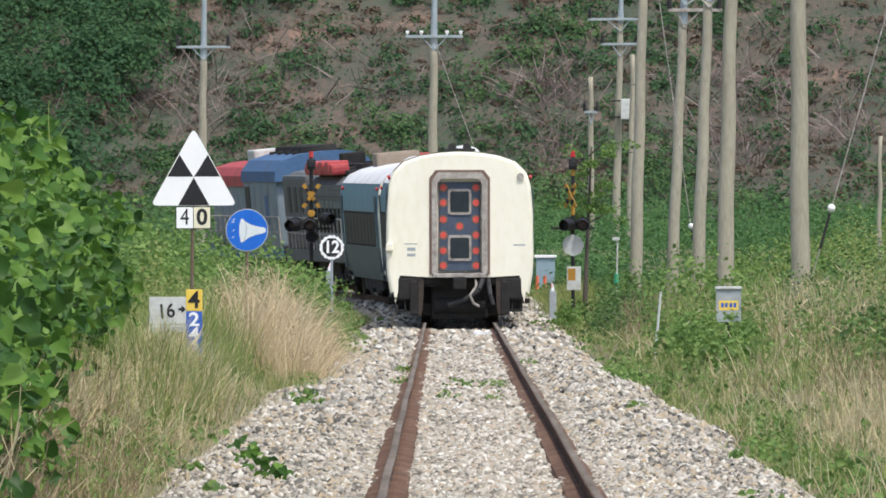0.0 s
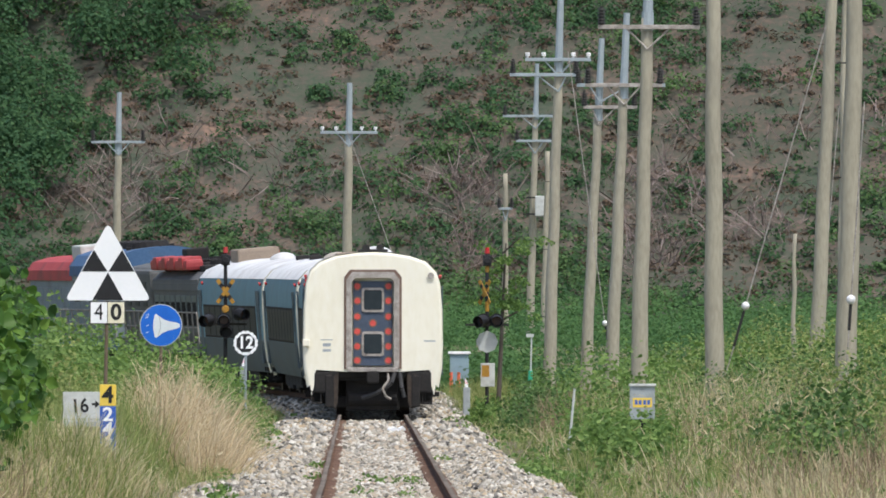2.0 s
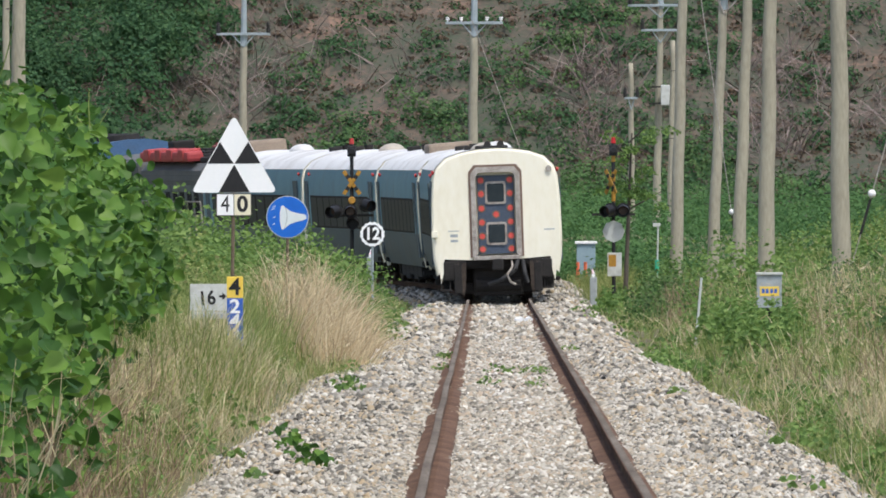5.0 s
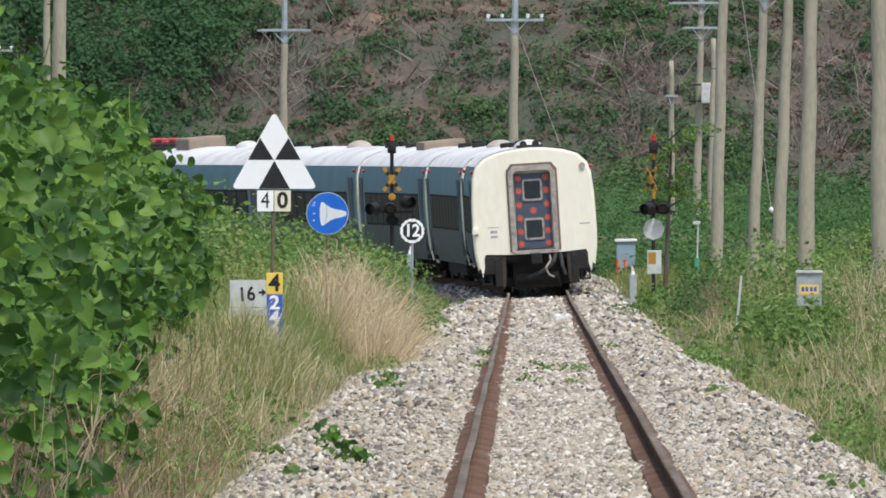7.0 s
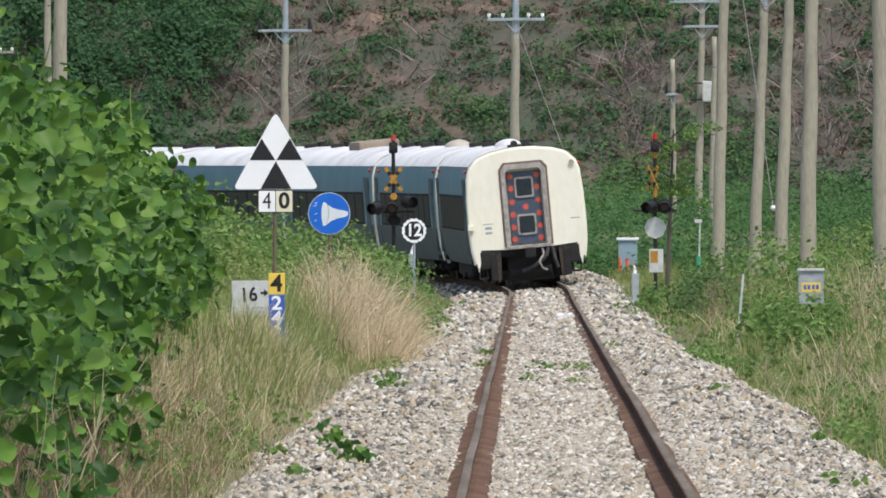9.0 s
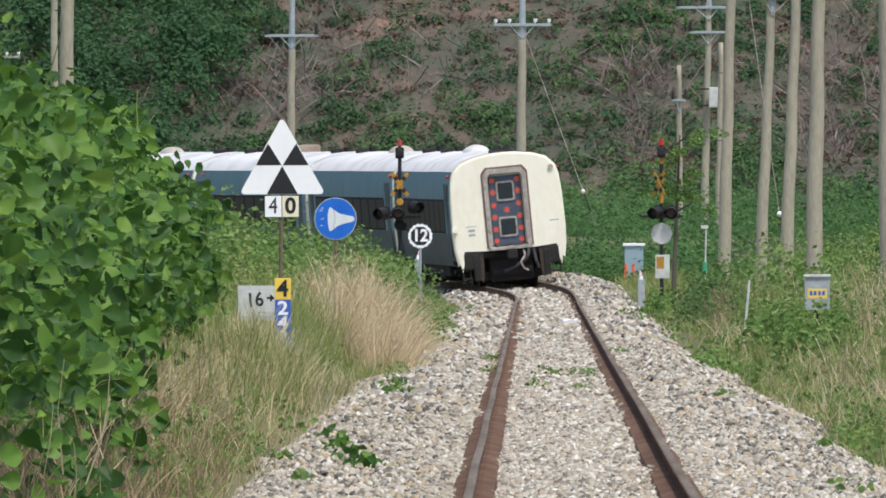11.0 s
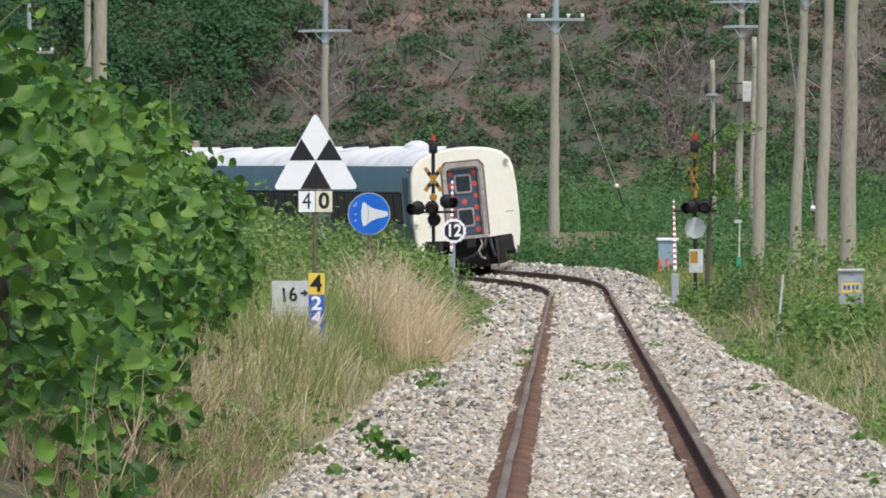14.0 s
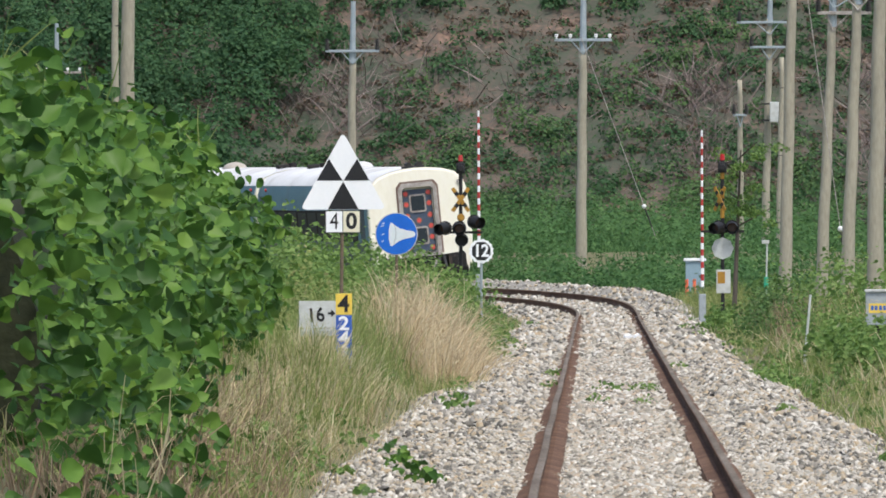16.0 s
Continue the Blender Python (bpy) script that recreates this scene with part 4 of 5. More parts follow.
def rounded(pts, r, k=5):
    out = []
    n = len(pts)
    for i in range(n):
        a, b, c = Vector(pts[i - 1]), Vector(pts[i]), Vector(pts[(i + 1) % n])
        u, w = (a - b).normalized(), (c - b).normalized()
        ang = u.angle(w)
        t = r / math.tan(ang / 2)
        p0, p1 = b + u * t, b + w * t
        for j in range(k + 1):
            f = j / k
            out.append(tuple((1 - f) ** 2 * p0 + 2 * f * (1 - f) * b + f * f * p1))
    return out


def speed_sign():
    d = 210.0
    x, ztop = at(-446, d, -193)
    xb, zb = at(-518, d, -65)
    s = d / 30000.0
    base = ground_z(x, d)
    ob = empty("speed_sign", pose(x, d, base), "white triangular sign with three black triangles and number plates", "railway sign")
    t, b, w = ztop - base, zb - base, 72 * s
    bm = bmesh.new()
    rod(bm, (-0.045, 0.03, -0.3), (0.0, 0.03, t - 0.2), 0.022, seg=10)
    part("post", bm, M_POST, ob, "thin rusty steel post")
    bm = bmesh.new()
    outline = rounded([(-w - 0.03, b - 0.01), (w + 0.03, b - 0.01), (0, t + 0.06)], 0.05)
    prism(bm, outline, -0.004, 0.004)
    part("triangle_panel", finish(bm), M_WHITE, ob, "white enamelled panel")
    top, foot, half = t + 0.045, b - 0.006, w + 0.022
    cz = foot + (top - foot) * 0.372

    def black(pts):
        bm = bmesh.new()
        prism(bm, pts, -0.0065, -0.0045)
        part("black_triangle", finish(bm), M_BLACK, ob, "black painted triangle")
    black([(0, cz - 0.008), (-half * 0.365, foot), (half * 0.365, foot)])
    for sx in (-1, 1):
        black([(sx * 0.006, cz + 0.003), (sx * half * 0.62, cz + 0.003), (sx * half * 0.332, foot + (top - foot) * 0.66)])
    bm = bmesh.new()
    box(bm, -32 * s, -0.003, b - 43 * s, 30.5 * s, 0.002, b - 3 * s, 0.002)
    part("plate_backing", bm, M_BLACK, ob, "dark edge round the number plates")
    for k, (ch, m, x0, x1) in enumerate((("4", M_WHITE, -31 * s, -1.0 * s), ("0", M_CREAMPLATE, -0.5 * s, 29.5 * s))):
        bm = bmesh.new()
        box(bm, x0 + 0.4 * s, -0.0065, b - 41.6 * s, x1 - 0.4 * s, -0.0032, b - 4.4 * s, 0.001)
        pl = part("number_plate", bm, m, ob, "white number plate" if k == 0 else "cream number plate")
        lettering(ch, 0.29 if k == 0 else 0.27, M_BLACK, pl, front((x0 + x1) / 2, -0.0075, b - 23 * s), "numeral", 0.8 if k == 0 else 1.0, 0.0 if k == 0 else 0.03)


def whistle_sign():
    d = 262.0
    x, z = at(-352, d, -20)
    s = d / 30000.0
    base = ground_z(x, d)
    ob = empty("whistle_sign", pose(x, d, base), "round blue sign with a white horn symbol", "railway sign")
    h = z - base
    bm = bmesh.new()
    rod(bm, (0, 0.03, -0.3), (0, 0.03, h + 0.1), 0.025, seg=10)
    part("post", bm, M_POST, ob)
    bm = bmesh.new()
    disc(bm, 0, h, 37.5 * s, -0.002, 0.004, 48)
    part("rim", finish(bm), M_PALE, ob, "pale rim")
    bm = bmesh.new()
    disc(bm, 0, h, 36.2 * s, -0.005, -0.0022, 48)
    part("disc_panel", finish(bm), M_BLUE, ob, "blue enamelled disc")
    bm = bmesh.new()
    upper = [(-11, 19), (-8, 20.5), (-3, 16), (6, 10), (16, 7), (30, 4.5), (33.5, 2)]
    lower = [(33.5, -3), (28, -6), (14, -9), (4, -13), (-4, -19), (-8, -22), (-11, -21), (-13.5, -8), (-13.5, 8)]
    prism(bm, [(a * s, h + c * s) for a, c in upper + lower][::-1], -0.0075, -0.0052)
    horn = part("horn_symbol", finish(bm), M_HORN, ob, "greyish white horn symbol")
    bm = bmesh.new()
    prism(bm, [(-4 * s, h + 17 * s), (-2.6 * s, h + 16 * s), (0, h + 4 * s), (-0.6 * s, h - 6 * s), (-4.4 * s, h - 19 * s), (-5.4 * s, h - 19.4 * s), (-2 * s, h - 6 * s), (-1.4 * s, h + 4 * s)], -0.0085, -0.0076)
    part("horn_mouth", finish(bm), M_BOXGREY, horn, "thin grey line of the horn's mouth")
    for a, q, l in ((-24, 17, 6), (-26, 12.5, 7), (-24, -2, 5), (-25, -14, 5)):
        bm = bmesh.new()
        prism(bm, [(a * s - l * s / 2, h + q * s), (a * s + l * s / 2, h + q * s + 1.5 * s), (a * s + l * s / 2, h + q * s + 3.4 * s), (a * s, h + q * s + 2.2 * s)], -0.0075, -0.0052)
        part("sound_mark", finish(bm), M_HORN, ob)


def kilometre_post():
    d = 196.0
    s = d / 30000.0
    x, ztop = at(-445.5, d, 85)
    base = ground_z(x, d)
    ob = empty("kilometre_post", pose(x, d, base), "yellow and blue kilometre post with stacked numerals", "railway sign")
    t = ztop - base
    w = 14.5 * s
    bm = bmesh.new()
    box(bm, -w, -0.04, t - 38 * s, w, 0.04, t, 0.008)
    top = part("number_block", bm, M_YELLOW, ob, "yellow top block")
    lettering("4", 0.27, M_BLACK, top, front(0, -0.042, t - 19.5 * s), "numeral")
    bm = bmesh.new()
    box(bm, -w * 0.97, -0.04, -0.3, w * 0.97, 0.04, t - 38.4 * s, 0.008)
    low = part("post_body", bm, M_KMBLUE, ob, "blue post body")
    for k, ch in enumerate("242"):
        lettering(ch, 0.22, M_WHITE, low, front(0, -0.042, t - (54 + 26 * k) * s), "numeral", 1.15)


def gradient_sign():
    d = 204.0
    s = d / 30000.0
    x, z = at(-492, d, 129)
    base = ground_z(x, d)
    ob = empty("gradient_sign", pose(x, d, base), "pale grey gradient board reading 16 with an arrow", "railway sign")
    c = z - base
    bm = bmesh.new()
    box(bm, -33 * s, -0.006, c - 17 * s, 33 * s, 0.006, c + 31 * s, 0.004)
    panel = part("board", bm, M_PALE, ob, "pale grey board")
    bm = bmesh.new()
    box(bm, -33 * s, -0.004, c - 31 * s, 33 * s, 0.006, c - 18 * s, 0.003)
    strip = part("lower_strip", bm, M_PALE, ob, "faded lower strip")
    for q in (-22, -8, 8, 22):
        bm = bmesh.new()
        box(bm, (q - 5) * s, -0.0065, c - 29 * s, (q + 5) * s, -0.0045, c - 22 * s)
        part("faded_mark", bm, M_BOXGREY, strip)
    lettering("16", 0.235, M_BLACK, panel, front(-0.02, -0.0075, c + 5 * s) @ pose(0, 0, 0, 0, 0, 5), "numeral", 0.9)
    bm = bmesh.new()
    prism(bm, [(18 * s, c + 7 * s), (18 * s, c + 11 * s), (24 * s, c + 11 * s), (24 * s, c + 16 * s), (32 * s, c + 9 * s), (24 * s, c + 2 * s), (24 * s, c + 7 * s)][::-1], -0.0085, -0.0065)
    part("arrow", finish(bm), M_BLACK, panel, "black arrow")
    bm = bmesh.new()
    rod(bm, (0.1, 0.03, -0.3), (0.1, 0.03, c), 0.025, seg=10)
    part("post", bm, M_POST, ob)


def number_sign():
    d = 330.0
    s = d / 30000.0
    x, z = at(-202, d, 11)
    base = ground_z(x, d)
    ob = empty("number_sign", pose(x, d, base), "small round black sign with white number 12 and rim", "railway sign")
    h = z - base
    bm = bmesh.new()
    rod(bm, (0, 0.03, -0.3), (0, 0.03, h), 0.024, seg=8)
    part("post", bm, M_STEELTIP, ob)
    bm = bmesh.new()
    prism(bm, [((22.5 if i % 2 else 20.6) * s * math.cos(2 * math.pi * i / 32), h + (22.5 if i % 2 else 20.6) * s * math.sin(2 * math.pi * i / 32)) for i in range(32)], -0.004, 0.004)
    panel = part("disc_panel", finish(bm), M_WHITE, ob, "white disc with a notched rim")
    bm = bmesh.new()
    prism(bm, [(17.6 * s * math.cos(2 * math.pi * (i + 0.5) / 8), h + 17.6 * s * math.sin(2 * math.pi * (i + 0.5) / 8)) for i in range(8)], -0.0065, -0.0045)
    part("octagon_field", finish(bm), M_BLACK, panel, "black octagonal field")
    lettering("12", 0.33, M_WHITE, panel, front(0, -0.009, h), "numeral", 0.92, 0.03)


def relay_box():
    d = 250.0
    s = d / 30000.0
    x, z = at(500, d, 112)
    base = ground_z(x, d)
    ob = empty("relay_box", pose(x, d, base), "grey metal equipment box with a yellow label on a post", "equipment box")
    c = z - base
    bm = bmesh.new()
    box(bm, -22 * s, -0.12, c - 32 * s, 22 * s, 0.12, c + 26 * s, 0.01)
    body = part("body", bm, M_BOXGREY, ob)
    bm = bmesh.new()
    box(bm, -24 * s, -0.15, c + 26 * s, 24 * s, 0.14, c + 31 * s, 0.012)
    part("lid", bm, M_PALE, ob, "pale overhanging lid")
    bm = bmesh.new()
    box(bm, -17 * s, -0.124, c - 11 * s, 17 * s, -0.1205, c + 6 * s)
    lab = part("label_plate", bm, M_YELLOW, body, "yellow label plate")
    for q in (-11, -4, 4, 11):
        bm = bmesh.new()
        box(bm, (q - 2.5) * s, -0.126, c - 6 * s, (q + 2.5) * s, -0.1245, c + 2 * s)
        part("text_bar", bm, M_KMBLUE, lab)
    bm = bmesh.new()
    rod(bm, (0, 0, -0.3), (0, 0, c - 30 * s), 0.05, seg=10)
    part("post", bm, M_DARKSTEEL, ob)


speed_sign()
whistle_sign()
kilometre_post()
gradient_sign()
number_sign()
relay_box()


# ---- level crossing ----
CROSS = 430.0
SC = CROSS / 30000.0


def crossing_signal(u, side, lit):
    x, ztop = at(u, CROSS, -150)
    base = ground_z(x, CROSS)
    ob = empty("crossing_signal", pose(x, CROSS, base), "level crossing signal with yellow crossbuck and lit red top lamp" if lit else "level crossing signal with yellow crossbuck and dark flashing lamps", "crossing signal", "crossing signals")
    t = ztop - base
    bm = bmesh.new()
    rod(bm, (0, 0, -0.3), (0, 0, t), 0.05, seg=10)
    mast = part("mast", bm, M_BLACK, ob, "black steel mast")
    if side > 0:
        for k in range(11, 16, 2):
            bm = bmesh.new()
            rod(bm, (0, 0, t * k / 17), (0, 0, t * (k + 1) / 17), 0.054, seg=10)
            part("mast_band", bm, M_SIGNALYELLOW, mast, "yellow band")
    bm = bmesh.new()
    box(bm, -0.11, -0.12, t - 0.34, 0.11, 0.1, t - 0.06, 0.03)
    rod(bm, (0, -0.12, t - 0.2), (0, -0.17, t - 0.2), 0.09, 0.07, 12)
    part("bell_box", bm, M_BLACK, ob, "black warning bell")
    for q in (35, -35):
        bm = bmesh.new()
        box(bm, -0.36, -0.10, -0.05, 0.36, -0.07, 0.05, 0.01)
        for i in (-0.18, 0.18):
            box(bm, i - 0.05, -0.104, -0.051, i + 0.05, -0.1, 0.051, 0, 1)
        arm = part("crossbuck_arm", bm, [M_SIGNALYELLOW, M_BLACK], ob, "yellow and black crossbuck arm")
        arm.matrix_local = pose(0, -0.02 * (q > 0), t - 1.0, 0, (90 - q) if side > 0 else q + 90, -50 if side > 0 else 0)
    bm = bmesh.new()
    rod(bm, (0, 0, t - 0.02), (0, 0, t + 0.13), 0.065, 0.05, 12)
    part("top_lamp", bm, M_REDLAMP if lit else M_REDPAINT, ob, "red beacon")
    bm = bmesh.new()
    box(bm, -0.55, -0.05, t - 1.86, 0.55, 0.03, t - 1.8)
    bar = part("lamp_bar", bm, M_DARKSTEEL, ob)
    for k, q in enumerate((-0.40, -0.04, 0.34) if side < 0 else (-0.08, 0.24)):
        lift = 0.16 if side < 0 and k == 2 else 0.0
        bm = bmesh.new()
        disc(bm, q, t - 1.72 + lift, 0.18, -0.1, -0.07, 28)
        rod(bm, (q, -0.10, t - 1.72 + lift), (q + 0.16 * k - 0.16, -0.34, t - 1.76 + lift), 0.15, 0.15, 16, caps=False)
        rod(bm, (q, -0.07, t - 1.72 + lift), (q, 0.06, t - 1.74 + lift), 0.08, 0.05, 10)
        part("lamp_hood", finish(bm), M_BLACK, bar, "black lamp hood and backing")
        bm = bmesh.new()
        disc(bm, q, t - 1.72 + lift, 0.115, -0.13, -0.105, 20)
        part("lamp_lens", finish(bm), M_LENS, bar, "red lamp lens")
    if side > 0:
        return ob, t, x, base
    bm = bmesh.new()
    disc(bm, 0.02, t - 2.02, 0.17, -0.1, -0.07, 24)
    rod(bm, (0.02, -0.10, t - 2.02), (0.02, -0.30, t - 2.05), 0.15, 0.15, 14, caps=False)
    rod(bm, (0.02, -0.07, t - 2.02), (0.02, 0.05, t - 2.02), 0.07, seg=10)
    part("lower_lamp", finish(bm), M_BLACK, ob, "black hooded lower lamp")
    bm = bmesh.new()
    rod(bm, (0, -0.04, t - 1.45), (0, -0.11, t - 1.45), 0.10, 0.08, 14)
    part("yellow_plate", bm, M_SIGNALYELLOW, ob, "small yellow plate under the crossbuck")
    return ob, t, x, base


sig, t, x, base = crossing_signal(225, 1, True)
bm = bmesh.new()
disc(bm, 0, t - 2.26, 0.28, -0.06, -0.05, 8)
part("octagon_plate", finish(bm), M_PALE, sig, "weathered grey octagonal plate")
bm = bmesh.new()
box(bm, -0.16, -0.08, t - 3.4, 0.2, 0.05, t - 2.8, 0.02)
box(bm, -0.13, -0.085, t - 3.15, 0.06, -0.08, t - 2.85, 0, 1)
part("notice_board", bm, [M_PALE, M_SIGNALYELLOW], sig, "pale notice board with a yellow panel")
crossing_signal(-238, -1, False)

GATES = []


def barrier(u, label):
    x = at(u, CROSS + 3)[0]
    base = ground_z(x, CROSS + 3)
    ob = empty("crossing_barrier", pose(x, CROSS + 3, base), label, "barrier", "crossing barriers")
    bm = bmesh.new()
    box(bm, -0.09, -0.16, -0.2, 0.09, 0.16, 0.92, 0.03)
    part("housing", bm, M_BOXGREY, ob, "grey drive housing")
    arm = new("boom")
    arm.parent = ob
    arm["label"] = "red and white banded boom"
    for k in range(25):
        bm = bmesh.new()
        rod(bm, (0, 0, 0.15 + 0.16 * k), (0, 0, 0.15 + 0.16 * (k + 1)), 0.046 - 0.0008 * k, seg=10)
        part("band", bm, M_REDPAINT if k % 2 else M_WHITE, arm, "red band" if k % 2 else "white band")
    GATES.append((arm, 0.95))


barrier(-206, "crossing barrier with a red and white boom that lifts upright")
barrier(189, "crossing barrier with a red and white boom that lifts upright")


def cabinet():
    x, z0 = at(176, CROSS + 40, 95)
    base = ground_z(x, CROSS + 40)
    ob = empty("crossing_cabinet", pose(x, CROSS + 40, base), "blue-grey trackside cabinet with a pale top", "equipment cabinet")
    bm = bmesh.new()
    h = 1.30 - base
    box(bm, -0.26, -0.2, -0.1, 0.26, 0.2, h, 0.02)
    part("body", bm, M_CABINET, ob)
    bm = bmesh.new()
    box(bm, -0.31, -0.25, h, 0.31, 0.25, h + 0.08, 0.02)
    part("lid", bm, M_WHITE, ob, "pale lid")
    for dx in (-0.23, -0.02):
        q = empty("marker_post", pose(x + dx, CROSS + 39, base), "orange-red plastic marker post beside the cabinet", "marker post", "orange marker posts")
        bm = bmesh.new()
        rod(bm, (0, 0, -0.1), (0, 0, 0.9), 0.055, 0.045, 12)
        part("tube", bm, M_ORANGE, q)
        bm = bmesh.new()
        rod(bm, (0, 0, 0.0), (0, 0, 0.05), 0.11, 0.07, 12)
        part("foot", bm, M_ORANGE, q)


cabinet()


def scrap():
    for s, o, w in ((344, 0.38, 0.11), (346, 0.56, 0.07)):
        p = line(s, o, -0.13)[0]
        ob = empty("scrap_piece", pose(p.x, p.y, p.z, 6, 4, 20), "small white scrap lying between the rails", "scrap", "white scraps")
        bm = bmesh.new()
        prism(bm, [(-w, 0), (w, 0), (w * 0.8, 0.05), (w * 0.1, 0.08), (-w * 0.9, 0.045)], -0.06, 0.06)
        part("chip", finish(bm), M_WHITE, ob)


def guy_wire(u0, v0, u1, v1, d, ball):
    (x0, z0), (x1, z1) = at(u0, d, v0), at(u1, d, v1)
    ob = empty("guy_wire", pose(x1, d, z1), "thin steel guy wire with a white ball marker", "guy wire", "guy wires")
    top = Vector((x0 - x1, 0, z0 - z1))
    bm = bmesh.new()
    rod(bm, top * -0.25, top * 1.35, 0.012, seg=6)
    part("wire", bm, M_TRIM, ob)
    bm = bmesh.new()
    bmesh.ops.create_uvsphere(bm, u_segments=14, v_segments=8, radius=0.075, matrix=Matrix.Translation(top * ball))
    part("ball_marker", bm, M_PORCELAIN, ob, "white ball", smooth=True)
    bm = bmesh.new()
    rod(bm, top * (ball - 0.16), top * (ball - 0.02), 0.025, seg=8)
    part("turnbuckle", bm, M_DARKSTEEL, ob)


def transformer():
    x, z = at(318, 619, -215)
    ob = empty("transformer_box", pose(x, 619.5, z), "white box mounted on the side of a power pole", "electrical box")
    bm = bmesh.new()
    box(bm, -0.17, -0.2, 0, 0.17, 0.2, 0.75, 0.04)
    part("tank", bm, M_PALE, ob)
    for q in (0.05, 0.65):
        bm = bmesh.new()
        box(bm, -0.5, -0.05, q, 0.0, 0.05, q + 0.06)
        part("bracket", bm, M_DARKSTEEL, ob)


def stake(u, v0, d, lean, cap, label):
    """A thin stake whose foot stands in the weeds."""
    x, ztop = at(u, d, v0)
    base = ground_z(x, d)
    ob = empty("marker_stake", pose(x, d, base), label, "stake")
    bm = bmesh.new()
    rod(bm, (0, 0, -0.2), (lean, 0, ztop - base), 0.022, 0.018, 8)
    part("shaft", bm, M_PALE, ob)
    if cap:
        bm = bmesh.new()
        box(bm, lean - 0.12, -0.04, ztop - base - 0.02, lean + 0.05, 0.04, ztop - base + 0.06, 0.01)
        part("bracket", bm, M_PALE, ob, "pale bracket")
        bm = bmesh.new()
        rod(bm, (lean * 0.4, 0, (ztop - base) * 0.45), (lean * 0.5, 0, (ztop - base) * 0.6), 0.05, 0.05, 8)
        part("green_sleeve", bm, M_SLEEVE, ob, "green plastic sleeve")


stake(300, -2, 385, 0.05, True, "pale stake with a bracket and green sleeve in the weeds")
stake(364, 90, 258, 0.14, False, "leaning whitish stake in the trackside weeds")
scrap()
guy_wire(5, -288, 90, -58, 543, 0.04)
guy_wire(382, -398, 425, -88, 438, -0.2)
guy_wire(779, -397, 651, 53, 300, 0.245)
guy_wire(838, -300, 812, 20, 372, 0.3)
guy_wire(884, -300, 862, 40, 264, 0.32)
transformer()


# ---- the train ----
PROFILE = [(-1.42, 0.62), (-1.56, 1.05), (-1.60, 1.55), (-1.585, 2.4), (-1.535, 3.0), (-1.44, 3.28), (-1.22, 3.50), (-0.85, 3.63), (-0.4, 3.70), (0, 3.72),
           (0.4, 3.70), (0.85, 3.63), (1.22, 3.50), (1.44, 3.28), (1.535, 3.0), (1.585, 2.4), (1.60, 1.55), (1.56, 1.05), (1.42, 0.62)]
LEN = 23.5
BODY = LEN - 0.55


def shell(bm, y0, y1, lo, hi, mat, grow=0.0):
    """The strip of the body's skin between two points of the outline, both sides or the roof."""
    pts = [(x * (1 + grow), z + (grow if z > 3 else 0)) for x, z in PROFILE[lo:hi + 1]]
    a = [bm.verts.new((x, y0, z)) for x, z in pts]
    b = [bm.verts.new((x, y1, z)) for x, z in pts]
    for i in range(len(pts) - 1):
        bm.faces.new((a[i], a[i + 1], b[i + 1], b[i])).material_index = mat


def bogie(parent, y):
    bm = bmesh.new()
    for sx in (-1, 1):
        box(bm, sx * 1.05 - 0.09, y - 1.7, 0.42, sx * 1.05 + 0.09, y + 1.7, 0.62, 0.04)
        for q in (-1.2, 1.2):
            box(bm, sx * 1.08 - 0.13, y + q - 0.22, 0.28, sx * 1.08 + 0.13, y + q + 0.22, 0.6, 0.04)
        rod(bm, (sx * 1.05, y, 0.5), (sx * 1.05, y, 0.95), 0.13, seg=10)
    box(bm, -1.2, y - 0.25, 0.5, 1.2, y + 0.25, 0.8, 0.05)
    b = part("bogie", bm, M_UNDER, parent, "grimy steel bogie")
    for q in (-1.2, 1.2):
        bm = bmesh.new()
        rod(bm, (-0.85, y + q, 0.43), (0.85, y + q, 0.43), 0.08, seg=8)
        for sx in (-1, 1):
            rod(bm, (sx * 0.70, y + q, 0.43), (sx * 0.83, y + q, 0.43), 0.43, seg=24)
            rod(bm, (sx * 0.66, y + q, 0.43), (sx * 0.70, y + q, 0.43), 0.46, seg=24)
        part("wheelset", bm, M_WHEEL, b)


